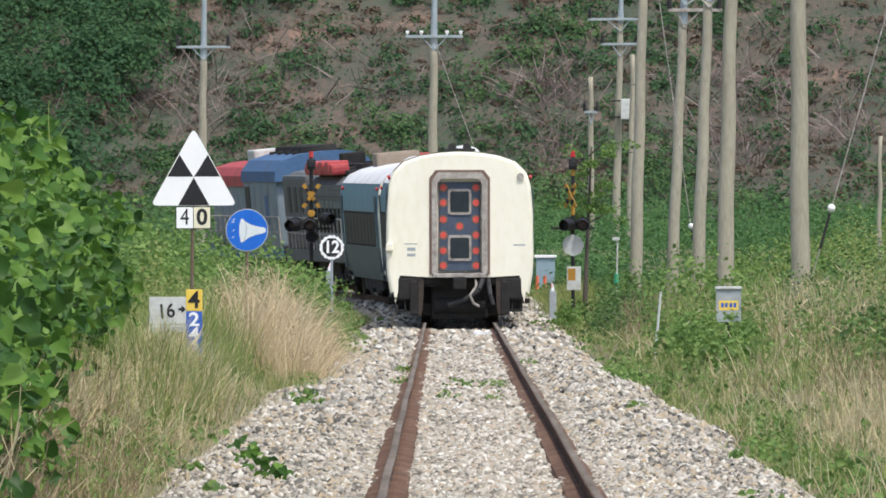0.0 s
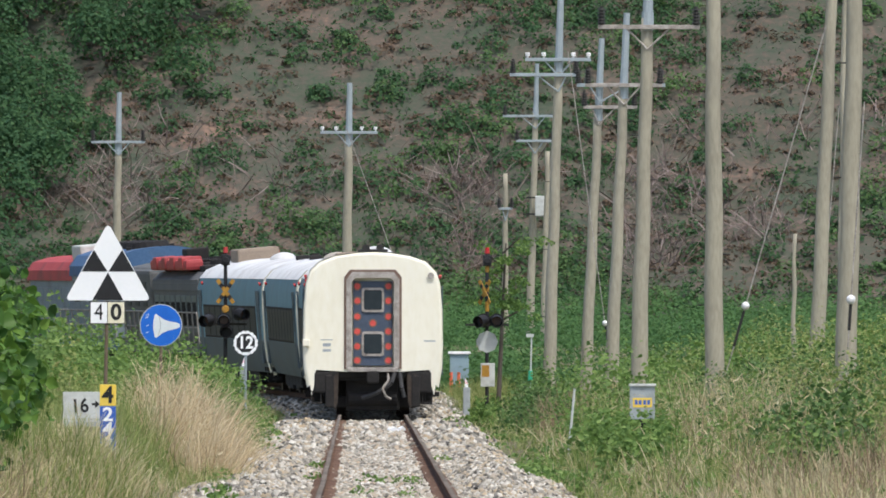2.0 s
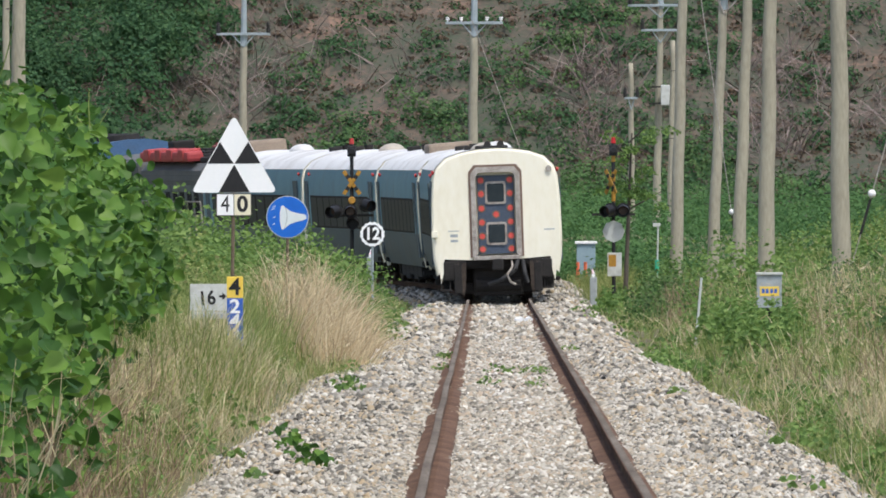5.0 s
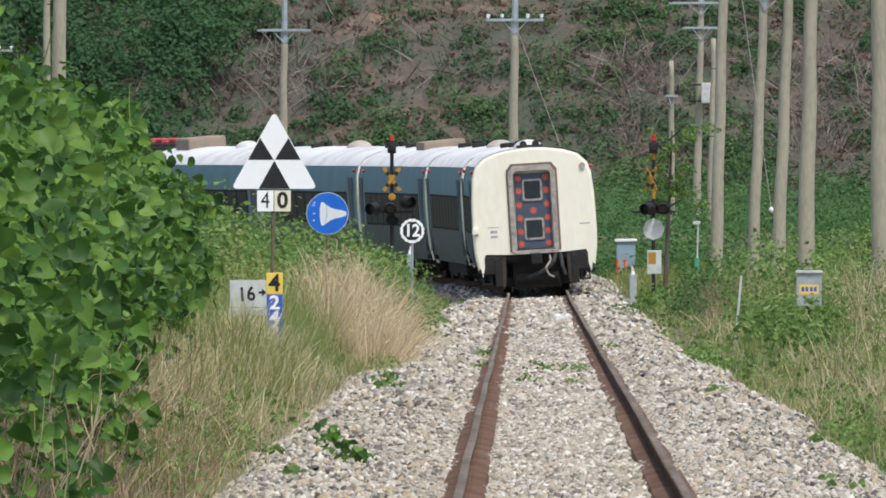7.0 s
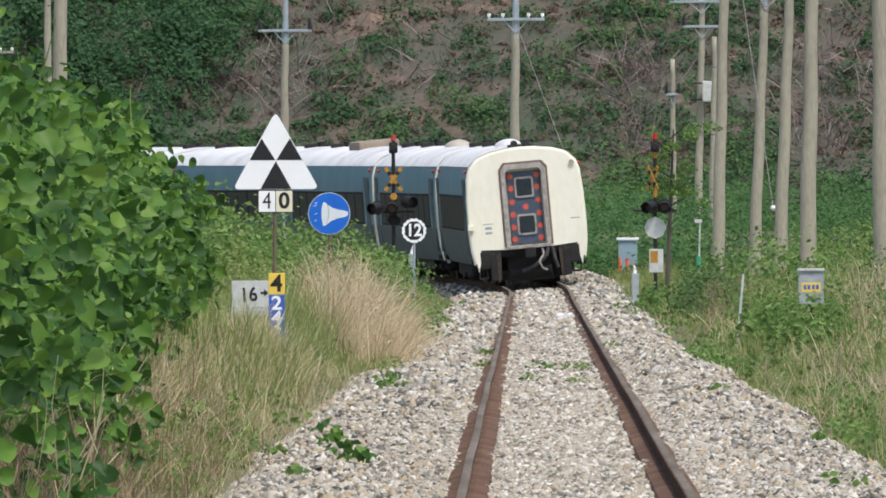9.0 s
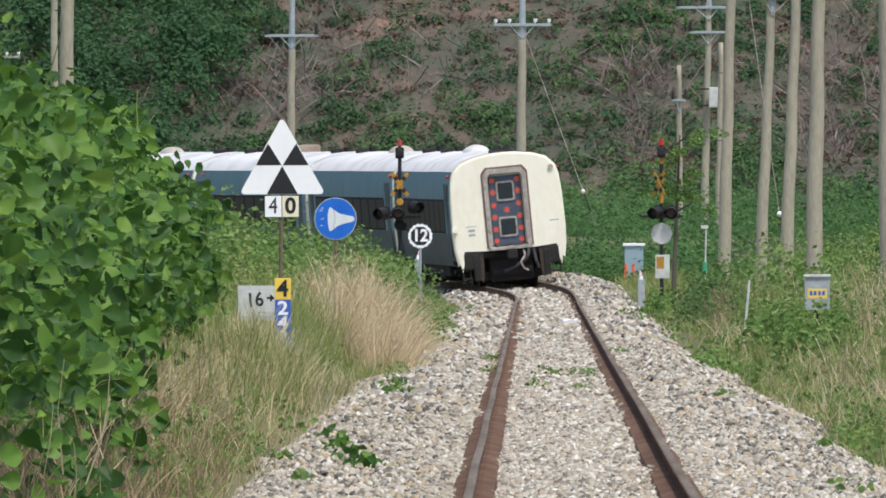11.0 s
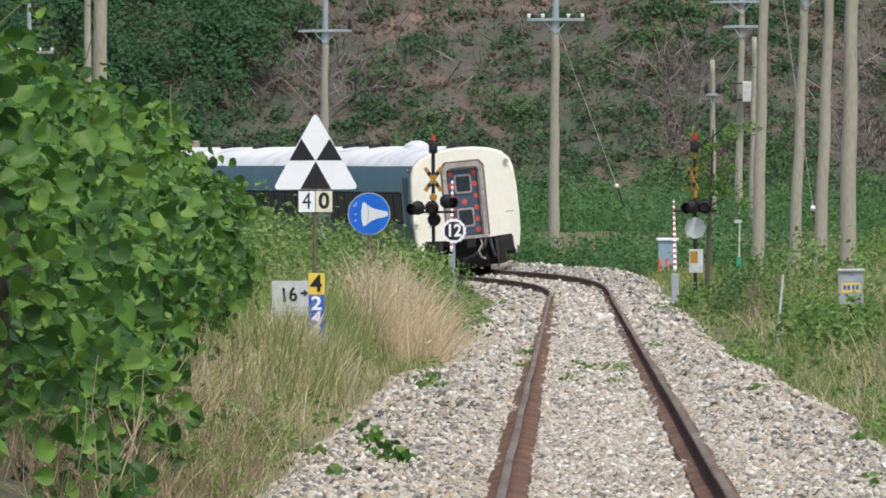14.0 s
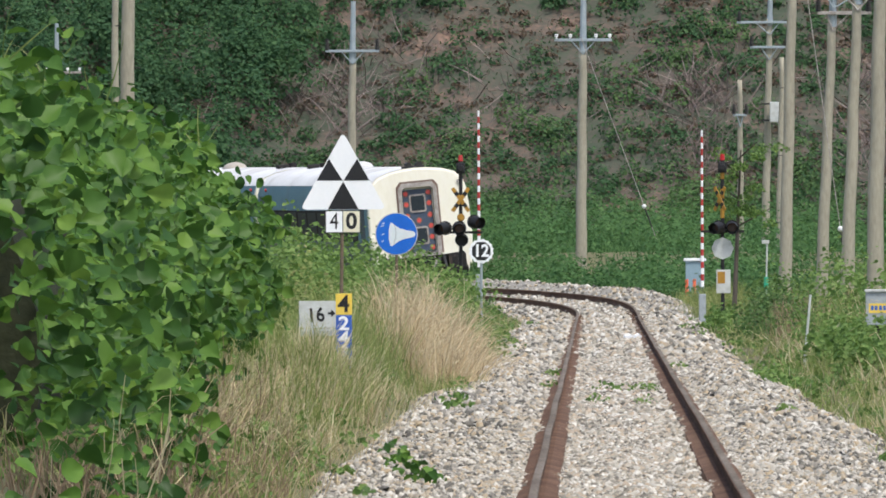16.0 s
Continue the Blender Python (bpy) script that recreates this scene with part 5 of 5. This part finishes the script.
def end_wall(ob, y, out, plain):
    """The cream end wall with its gangway opening; out is -1 for the end that looks back down the line."""
    bm = bmesh.new()
    dw, d0, d1 = 0.56, 1.10, 3.22
    y1 = y - out * 0.08
    ya, yb = min(y, y1), max(y, y1)
    def tight(pts, k):
        return [(a * k, 2.0 + (c - 2.0) * k) if abs(a) > 0.9 or c > 3.4 else (a, c) for a, c in pts]
    right = [(dw, 0.98), (1.36, 0.98), (1.40, 0.60), (1.46, 0.36), (1.50, 0.62), (1.575, 1.05), (1.60, 1.55), (1.585, 2.4), (1.535, 3.0), (1.44, 3.28), (1.22, 3.50), (0.85, 3.63), (0.4, 3.70), (dw * 0.55, 3.705),
             (dw * 0.55, d1), (dw * 0.86, d1 - 0.05), (dw, d1 - 0.16)]
    flat = tight(right, 0.955)
    prism(bm, flat, ya, yb)
    prism(bm, [(-a, b) for a, b in flat][::-1], ya, yb)
    crown = 2.0 + 1.705 * 0.955
    prism(bm, [(-dw * 0.55, d1), (dw * 0.55, d1), (dw * 0.55 * 0.955, crown), (0, crown + 0.014), (-dw * 0.55 * 0.955, crown)], ya, yb)
    finish(bm)
    wall = part("end_wall", bm, M_CREAM, ob, "weathered cream end wall")
    bm = bmesh.new()
    outline = [(-a, b) for a, b in right[4:14]] + [(0, 3.72)] + right[4:14][::-1]
    rows = [[bm.verts.new((a, y - out * dy, b)) for a, b in tight(outline, k)] for k, dy in ((0.95, 0.0), (0.972, 0.006), (0.988, 0.024), (0.998, 0.055), (1.002, 0.10), (1.002, 0.14))]
    for r0, r1 in zip(rows, rows[1:]):
        for i in range(len(outline) - 1):
            bm.faces.new((r0[i], r0[i + 1], r1[i + 1], r1[i]))
    part("rounded_rim", finish(bm), M_CREAM, ob, smooth=True)
    # surround of the opening
    bm = bmesh.new()
    inner = [(dw - 0.075, d0), (dw - 0.075, d1 - 0.2), (dw - 0.16, d1 - 0.1), (-dw + 0.16, d1 - 0.1), (-dw + 0.075, d1 - 0.2), (-dw + 0.075, d0)]
    outer = [(dw + 0.045, d0 - 0.05), (dw + 0.045, d1 - 0.13), (dw * 0.84, d1 + 0.04), (-dw * 0.84, d1 + 0.04), (-dw - 0.045, d1 - 0.13), (-dw - 0.045, d0 - 0.05)]
    for i in range(5):
        q = [outer[i], outer[i + 1], inner[i + 1], inner[i]]
        prism(bm, q, min(y + out * 0.05, y), max(y + out * 0.05, y))
    part("gangway_surround", finish(bm), M_TRIM, ob, "worn grey rubber and metal surround")
    bm = bmesh.new()
    for i in range(5):
        a, b = outer[i], outer[i + 1]
        g = lambda p: (p[0] + (0.05 if p[0] > 0 else -0.05), p[1] + (0.05 if p[1] > 2 else 0))
        prism(bm, [g(a), g(b), b, a], min(y + out * 0.025, y), max(y + out * 0.025, y))
    part("gangway_seal", finish(bm), M_DOTRING, ob, "brown weathered rubber seal")
    bm = bmesh.new()
    ydoor = y - out * 0.16
    box(bm, -dw + 0.03, min(ydoor, ydoor - out * 0.04), d0, dw - 0.03, max(ydoor, ydoor - out * 0.04), d1 - 0.08)
    jamb = part("door_jamb", bm, M_CREAM, ob)
    bm = bmesh.new()
    box(bm, -dw - 0.02, min(y + out * 0.16, y - out * 0.02), d0 - 0.12, dw + 0.02, max(y + out * 0.16, y - out * 0.02), d0 - 0.02, 0.015)
    part("gangway_step", bm, M_TRIM, ob, "scuffed pale step plate")
    return wall


def tail_door(ob):
    """The patterned door in the last coach's end."""
    bm = bmesh.new()
    y = 0.115
    box(bm, -0.45, y, 1.12, 0.45, y + 0.04, 3.05, 0.01)
    door = part("gangway_door", bm, M_DOORBLUE, ob, "dark blue door with red dots and two square windows")
    for zc in (1.62, 2.62):
        bm = bmesh.new()
        prism(bm, rounded([(-0.255, zc - 0.28), (0.255, zc - 0.28), (0.255, zc + 0.28), (-0.255, zc + 0.28)], 0.07), y - 0.03, y + 0.002)
        part("window_frame", finish(bm), M_TRIM, door, "pale window frame")
        bm = bmesh.new()
        prism(bm, rounded([(-0.205, zc - 0.225), (0.205, zc - 0.225), (0.205, zc + 0.225), (-0.205, zc + 0.225)], 0.05), y - 0.034, y - 0.029)
        part("window_pane", finish(bm), M_WINDOW, door)
    dots = [(sx * 0.355, z) for sx in (-1, 1) for z in (1.24, 1.56, 1.90, 2.24, 2.60, 2.93)] + [(0, 2.09)]
    for k, (dx, dz) in enumerate(dots):
        bm = bmesh.new()
        disc(bm, dx, dz, 0.10, y - 0.004, y - 0.002, 20)
        ring = part("dot_ring", finish(bm), M_DOTRING, door)
        bm = bmesh.new()
        disc(bm, dx, dz, 0.068, y - 0.007, y - 0.005, 18)
        part("red_dot", finish(bm), M_DOTRED, ring)


def coach(k, label):
    ob = new("coach")
    tagged(ob, label, "railway coach", "coaches of the train")
    n = len(PROFILE) - 1
    bm = bmesh.new()
    shell(bm, 0.04, BODY - 0.04, 0, 2, 0)
    shell(bm, 0.04, BODY - 0.04, n - 2, n, 0)
    shell(bm, 0.04, BODY - 0.04, 2, 5, 1)
    shell(bm, 0.04, BODY - 0.04, n - 5, n - 2, 1)
    part("body_side", bm, [M_SLATE, M_TEAL], ob, "dark teal and slate body sides", smooth=True)
    bm = bmesh.new()
    shell(bm, 0.02, BODY - 0.02, 5, n - 5, 0, 0.006)
    part("roof", bm, M_ROOF, ob, "dirty white curved roof", smooth=True)
    bm = bmesh.new()
    box(bm, -1.38, 0.12, 0.78, 1.38, BODY - 0.12, 1.0)
    for q, low in ((6.7, 0.3), (8.9, 0.22), (11.1, 0.34), (13.3, 0.22), (15.5, 0.28)):
        box(bm, -1.36, q - 1.06, low, 1.36, q + 1.06, 0.8, 0.05)
    for q in (3.4, BODY - 3.4):
        box(bm, -0.62, q - 1.9, 0.16, 0.62, q + 1.9, 0.7, 0.05)
    for q in (0.9, BODY - 0.9):
        box(bm, -0.95, q - 0.25, 0.42, 0.95, q + 0.25, 0.8, 0.06)
    part("underframe", bm, M_UNDER, ob, "grimy underframe with equipment boxes")
    for sx in (-1, 1):
        bm = bmesh.new()
        a = [(1.600, 1.56), (1.590, 2.1), (1.588, 2.52)]
        for (x0, z0), (x1, z1) in zip(a, a[1:]):
            bm.faces.new([bm.verts.new(q) for q in ((sx * (x0 + 0.004), 2.3, z0), (sx * (x0 + 0.004), BODY - 2.3, z0), (sx * (x1 + 0.004), BODY - 2.3, z1), (sx * (x1 + 0.004), 2.3, z1))])
        band = part("window_band", finish(bm), M_UNDER, ob, "black band round the side windows")
        for i in range(9):
            y = 3.35 + i * 2.03
            bm = bmesh.new()
            for (x0, z0), (x1, z1) in zip(a, a[1:]):
                z0, z1 = max(z0, 1.62), min(z1, 2.46)
                bm.faces.new([bm.verts.new(q) for q in ((sx * (x0 + 0.009), y - 0.86, z0), (sx * (x0 + 0.009), y + 0.86, z0), (sx * (x1 + 0.009), y + 0.86, z1), (sx * (x1 + 0.009), y - 0.86, z1))])
            part("side_window", finish(bm), M_WINDOW, band, "dark tinted window")
        for y in (1.25, BODY - 1.25):
            bm = bmesh.new()
            box(bm, sx * 1.575, y - 0.42, 0.9, sx * 1.60, y + 0.42, 2.95, 0.008)
            box(bm, sx * 1.597, y - 0.24, 1.9, sx * 1.606, y + 0.24, 2.6, 0.004, 1)
            part("side_door", bm, [M_SLATE, M_WINDOW], ob, "dark folding side door")
            bm = bmesh.new()
            box(bm, sx * 1.30, y - 0.4, 0.42, sx * 1.52, y + 0.4, 0.52, 0.02)
            box(bm, sx * 1.30, y - 0.4, 0.68, sx * 1.50, y + 0.4, 0.76, 0.02)
            part("door_steps", bm, M_UNDER, ob)
            bm = bmesh.new()
            rod(bm, (sx * 1.50, y - 0.6, 3.16), (sx * 1.56, y - 0.6, 3.14), 0.05, seg=10)
            part("side_lamp", bm, M_REDPAINT, ob, "small red side lamp")
    for y, kind in ((2.2, 0), (11.4, 1), (19.8, 2))[0 if k else 1:]:
        bm = bmesh.new()
        if k == 4 and kind == 2 or k == 2 and kind == 1:
            box(bm, -0.62, y - 1.3, 3.6, 0.62, y + 1.3, 4.05 if k == 4 else 3.92, 0.08)
            part("roof_unit", bm, M_TANBOX, ob, "tan roof air-conditioning unit")
        elif kind == 1:
            pale = (k % 2 == 0)
            bmesh.ops.create_uvsphere(bm, u_segments=16, v_segments=10, radius=0.5, matrix=Matrix.Translation((0.1, y, 3.66)) @ Matrix.Diagonal((0.8, 1.5, 0.5, 1)))
            part("roof_dome", bm, M_ROOF if pale else M_TANDOME, ob, "white rounded roof ventilator" if pale else "dusty tan rounded roof ventilator", smooth=True)
        else:
            box(bm, -0.30, y - 0.28, 3.68, 0.06, y + 0.22, 3.84, 0.04)
            rod(bm, (0.24, y + 0.1, 3.66), (0.24, y + 0.1, 3.86), 0.12, 0.14, 12)
            part("roof_vents", bm, M_UNDER, ob, "small black roof vents")
    end_wall(ob, 0.0, -1, False)
    end_wall(ob, BODY, 1, True)
    for y in (3.4, BODY - 3.4):
        bogie(ob, y)
    if k:
        bm = bmesh.new()
        for i in range(5):
            y = -0.55 + 0.02 + i * 0.11
            box(bm, -0.58, y, 1.05, 0.58, y + 0.07, 3.2, 0.02)
        part("gangway_bellows", bm, M_RUBBER, ob, "black folded gangway bellows")
    else:
        tail_door(ob)
        bm = bmesh.new()
        rod(bm, (0.0, 0.1, 0.88), (0.0, -0.42, 0.86), 0.12, seg=12)
        box(bm, -0.14, -0.55, 0.72, 0.14, -0.32, 1.0, 0.04)
        part("coupler", bm, M_UNDER, ob, "grimy knuckle coupler")
        for pts in (((0.5, -0.1, 0.95), (0.42, -0.28, 0.72), (0.1, -0.3, 0.5), (-0.25, -0.28, 0.38)), ((0.62, -0.08, 0.95), (0.66, -0.22, 0.6), (0.72, -0.2, 0.4))):
            bm = bmesh.new()
            for a, b in zip(pts, pts[1:]):
                rod(bm, a, b, 0.05, seg=8)
            part("brake_hose", bm, M_RUBBER, ob, "hanging brake hose")
        for sx in (-1, 1):
            bm = bmesh.new()
            box(bm, sx * 1.06 - 0.28, -0.02, 0.5, sx * 1.06 + 0.28, 0.5, 0.98, 0.05)
            box(bm, sx * 0.98 - 0.1, -0.05, 0.18, sx * 0.98 + 0.1, 0.1, 0.9, 0.03)
            part("step_bracket", bm, M_UNDER, ob, "dark end step and bracket")
        bm = bmesh.new()
        box(bm, -1.34, 0.06, 0.84, 1.34, 0.24, 1.02, 0.02)
        for q in (-0.9, -0.45, 0.45, 0.9):
            rod(bm, (q, 0.04, 0.93), (q, -0.05, 0.93), 0.05, seg=8)
        part("buffer_beam", bm, M_UNDER, ob, "sooty end beam with bolt heads")
        bm = bmesh.new()
        box(bm, -0.62, 0.3, 0.10, 0.62, 0.55, 0.86, 0.06)
        rod(bm, (-0.55, 0.34, 0.36), (0.55, 0.34, 0.36), 0.17, seg=14)
        box(bm, -1.0, 0.42, 0.16, 1.0, 0.6, 0.42, 0.04)
        part("air_tank", bm, M_UNDER, ob, "grimy air tank under the coach end")
        for sx in (-1, 1):
            bm = bmesh.new()
            box(bm, sx * 1.27 - 0.16, 0.0, 0.50, sx * 1.27 + 0.12, 0.36, 0.56, 0.01)
            box(bm, sx * 1.25 - 0.16, 0.0, 0.24, sx * 1.25 + 0.1, 0.36, 0.29, 0.01)
            for q in (-0.13, 0.08):
                rod(bm, (sx * 1.26 + q, 0.05, 0.24), (sx * 1.27 + q, 0.05, 0.98), 0.018, seg=6)
            part("foot_ladder", bm, M_UNDER, ob, "dark end ladder with two treads")
            bm = bmesh.new()
            prism(bm, [(sx * 0.78, 0.92), (sx * 1.0, 0.92), (sx * 0.94, 0.3), (sx * 0.86, 0.12), (sx * 0.80, 0.3)], -0.03, 0.05)
            part("guard_iron", finish(bm), M_WHEEL, ob, "rusty guard iron over the rail")
        bm = bmesh.new()
        for a, c in zip(((0.34, -0.06, 0.95), (0.36, -0.26, 0.80), (0.22, -0.34, 0.60), (0.30, -0.30, 0.42)), ((0.36, -0.26, 0.80), (0.22, -0.34, 0.60), (0.30, -0.30, 0.42), (0.42, -0.26, 0.36))):
            rod(bm, a, c, 0.028, seg=8)
        part("jumper_cable", bm, M_TRIM, ob, "pale scuffed jumper cable")
        bm = bmesh.new()
        rod(bm, (1.32, -0.005, 3.17), (1.32, -0.05, 3.17), 0.075, seg=14)
        part("tail_lamp_socket", bm, M_TRIM, ob, "rusty lamp socket")
        bm = bmesh.new()
        box(bm, -1.60, -0.09, 1.56, -1.44, 0.0, 1.72, 0.02)
        part("lamp_bracket", bm, M_CREAM, ob)
        for x0, x1, z0, z1 in ((-1.2, -0.92, 1.70, 1.72), (-1.14, -0.96, 1.56, 1.63), (-1.14, -0.96, 1.44, 1.50), (1.16, 1.42, 1.67, 1.70)):
            bm = bmesh.new()
            box(bm, x0, -0.004, z0, x1, -0.001, z1)
            part("stencil_bar", bm, M_BOXGREY, ob, "faded stencilled line")
        bm = bmesh.new()
        box(bm, -0.34, 0.15, 3.70, 0.34, 0.55, 3.78, 0.03)
        for q in (-0.16, 0.16):
            rod(bm, (q, 0.12, 3.80), (q, 0.5, 3.80), 0.09, seg=12)
        part("roof_horn", bm, M_DARKSTEEL, ob, "dark roof fitting")
    return ob


def roof_slab(ob, y0, y1, half, z, rise_by, mat, name, label):
    """A cambered roof between two stations, with folded-down edges."""
    bm = bmesh.new()
    sec = [(-half, z - 0.42), (-half + 0.04, z - 0.1), (-half * 0.8, z + rise_by * 0.55), (-half * 0.4, z + rise_by * 0.92), (0, z + rise_by),
           (half * 0.4, z + rise_by * 0.92), (half * 0.8, z + rise_by * 0.55), (half - 0.04, z - 0.1), (half, z - 0.42)]
    prism(bm, sec, y0, y1)
    return part(name, finish(bm), mat, ob, label)


def lead_body(ob):
    bm = bmesh.new()
    box(bm, -1.48, 0.6, 1.35, 1.48, 8.4, 3.62, 0.08)
    cab = part("cab", bm, M_LOCOGREY, ob, "weathered grey cab with rounded edges")
    for sx in (-1, 1):
        for k, y in enumerate((1.4, 3.0, 4.6, 6.2, 7.6)):
            bm = bmesh.new()
            box(bm, sx * 1.485 - 0.012, y - 0.5, 1.6, sx * 1.485 + 0.012, y + 0.5, 3.2, 0.006)
            panel = part("side_panel", bm, M_LOCOGREY, cab)
        bm = bmesh.new()
        box(bm, sx * 1.50 - 0.008, 2.6, 2.0, sx * 1.50 + 0.008, 3.3, 2.9)
        part("blue_emblem", bm, M_LOCOBLUE, cab, "faded blue painted emblem")
        bm = bmesh.new()
        box(bm, sx * 1.49 - 0.008, 6.9, 2.5, sx * 1.49 + 0.008, 8.0, 3.15)
        part("cab_window", bm, M_WINDOW, cab, "dark cab window")
        bm = bmesh.new()
        box(bm, sx * 0.75 - 0.34, 0.585, 2.45, sx * 0.75 + 0.34, 0.597, 3.2)
        part("end_window", bm, M_WINDOW, cab, "dark end window")
    roof = roof_slab(ob, 0.4, 8.6, 1.52, 3.72, 0.38, M_LOCOBLUE, "cab_roof", "faded blue cambered roof")
    for y in (1.6, 3.4, 5.2, 7.0):
        bm = bmesh.new()
        rod(bm, (0, y, 4.04), (0, y, 4.26), 0.62, 0.56, 18)
        box(bm, -0.75, y - 0.12, 4.05, 0.75, y + 0.12, 4.14, 0.02)
        part("roof_fan", bm, M_UNDER, roof, "black sooty roof fan")
    bm = bmesh.new()
    box(bm, -1.12, 8.6, 1.35, 1.12, 19.4, 3.45, 0.14)
    hood = part("hood", bm, M_LOCOGREY, ob, "grey engine hood")
    for i in range(8):
        for sx in (-1, 1):
            bm = bmesh.new()
            box(bm, sx * 1.12 - 0.02, 9.0 + i * 1.28, 1.6, sx * 1.12 + 0.02, 10.1 + i * 1.28, 2.9, 0.01)
            part("hood_door", bm, M_LOCOGREY, hood)
    roof_slab(ob, 8.8, 19.5, 1.18, 3.55, 0.26, M_LOCORED, "hood_top", "red hood top")
    bm = bmesh.new()
    box(bm, -0.8, 10.5, 3.75, 0.8, 12.2, 4.2, 0.06)
    part("silencer_box", bm, M_PALE, ob, "pale silencer box on the hood")


def sooty_body(ob):
    bm = bmesh.new()
    box(bm, -1.40, 0.5, 1.35, 1.40, 11.5, 3.20, 0.10)
    hood = part("hood", bm, M_LOCODARK, ob, "sooty grey engine hood")
    for sx in (-1, 1):
        for i in range(8):
            bm = bmesh.new()
            box(bm, sx * 1.40 - 0.02, 0.9 + i * 1.3, 1.65, sx * 1.40 + 0.02, 2.0 + i * 1.3, 2.75, 0.01)
            door = part("hood_door", bm, M_LOCOGREEN, hood, "grey-green hood door")
            for k in range(4):
                bm = bmesh.new()
                box(bm, sx * 1.425 - 0.012, 1.05 + i * 1.3 + k * 0.22, 1.85, sx * 1.425 + 0.012, 1.16 + i * 1.3 + k * 0.22, 2.55)
                part("louvre", bm, M_UNDER, door)
    roof_slab(ob, 0.4, 11.6, 1.42, 3.32, 0.2, M_LOCODARK, "hood_top", "soot-stained hood top")
    for k, y in enumerate((1.5, 3.2, 4.9, 6.6, 8.3, 10.0)):
        bm = bmesh.new()
        box(bm, -1.1, y - 0.6, 3.42, 1.1, y + 0.55, 3.62 + 0.08 * (k % 2), 0.07)
        rod(bm, (-0.5, y, 3.5), (-0.5, y, 3.76), 0.36, 0.32, 14)
        rod(bm, (0.5, y, 3.5), (0.5, y, 3.76), 0.36, 0.32, 14)
        part("radiator_grille", bm, M_UNDER, ob, "black radiator grille and fans")
    bm = bmesh.new()
    box(bm, -0.35, 11.0, 3.4, 0.35, 12.0, 4.05, 0.05)
    part("exhaust_stack", bm, M_UNDER, ob, "black exhaust stack")
    bm = bmesh.new()
    box(bm, -1.46, 11.7, 1.35, 1.46, 19.3, 3.5, 0.12)
    cab = part("cab", bm, M_LOCODARK, ob, "sooty cab")
    for sx in (-1, 1):
        for y in (13.2, 15.2, 17.2):
            bm = bmesh.new()
            box(bm, sx * 1.465 - 0.01, y - 0.5, 2.4, sx * 1.465 + 0.01, y + 0.5, 3.15)
            part("cab_window", bm, M_WINDOW, cab, "dark cab window")
        bm = bmesh.new()
        box(bm, sx * 1.18 - 0.30, 2.2, 3.50, sx * 1.18 + 0.24, 11.0, 3.82, 0.10)
        for k in range(4):
            box(bm, sx * 1.18 - 0.34, 2.8 + k * 2.1, 3.54, sx * 1.18 + 0.28, 3.7 + k * 2.1, 3.90, 0.05)
        part("roof_casing", bm, M_LOCORED, ob, "red roof edge casing")
    roof_slab(ob, 11.8, 19.2, 1.44, 3.45, 0.2, M_LOCODARK, "cab_roof", "dark cab roof")


def locomotive(lead):
    ob = new("locomotive")
    tagged(ob, "grey and blue diesel locomotive with a red nose" if lead else "sooty grey diesel locomotive with red roof edges", "locomotive")
    n = 20.0
    bm = bmesh.new()
    box(bm, -1.45, 0.3, 0.95, 1.45, n - 0.3, 1.35, 0.04)
    box(bm, -1.1, 6.5, 0.35, 1.1, 13.5, 0.95, 0.1)
    part("underframe", bm, M_UNDER, ob)
    if lead:
        lead_body(ob)
    else:
        sooty_body(ob)
    for sx in (-1, 1):
        bm = bmesh.new()
        rod(bm, (sx * 1.50, 0.4, 2.25), (sx * 1.50, 18.5, 2.25), 0.025, seg=6)
        rod(bm, (sx * 1.50, 0.4, 1.8), (sx * 1.50, 18.5, 1.8), 0.018, seg=6)
        for i in range(16):
            rod(bm, (sx * 1.50, 0.4 + i * 1.2, 1.35), (sx * 1.50, 0.4 + i * 1.2, 2.25), 0.025, seg=6)
        part("handrail", bm, M_TRIM, ob, "pale walkway handrail")
        bm = bmesh.new()
        box(bm, sx * 1.47 - 0.03, 0.3, 1.0, sx * 1.47 + 0.03, n - 0.3, 1.34, 0.01)
        part("sill_strip", bm, M_LOCOBLUE if lead else M_LOCODARK, ob, "blue side sill" if lead else "sooty side sill")
    for y in (3.8, n - 3.8):
        bogie(ob, y)
    return ob


TRAIN = []
for k in range(5):
    TRAIN.append((coach(k, "teal and slate coach with white roof and cream end wall" if k == 0 else "teal and slate coach with a white roof"), LEN * k, 3.4, BODY - 3.4))
TRAIN.append((locomotive(False), LEN * 5 + 0.2, 3.8, 16.2))
TRAIN.append((locomotive(True), LEN * 5 + 20.8, 3.8, 16.2))


def rear(t):
    """How far along the line the train's tail stands at t seconds."""
    return 367.0 + 9.72 * t - 0.035 * max(0.0, t - 8.0) ** 2


def on_track(s, b0, b1):
    p0, p1 = line(s + b0)[0], line(s + b1)[0]
    d = (p1 - p0).normalized()
    c = (cant(s + b0) + cant(s + b1)) / 2
    m = Matrix((d.cross(Vector((0, 0, 1))).normalized(), d, d.cross(Vector((0, 0, 1))).normalized().cross(d))).transposed().to_4x4()
    return Matrix.Translation(p0 - d * b0) @ m @ Matrix.Rotation(-c, 4, "Y")


def motions():
    for ob, gap, b0, b1 in TRAIN:
        walk(ob, [(0.5 * i, on_track(rear(0.5 * i) + gap, b0, b1)) for i in range(33)])
    for arm, z in GATES:
        walk(arm, [(t, pose(0, 0, z, a, 0, 0)) for t, a in ((0, -88), (13.0, -88), (13.4, -86), (13.8, -72), (14.2, -56), (14.8, -32), (15.3, -14), (15.7, -4), (16.0, -1))])


motions()
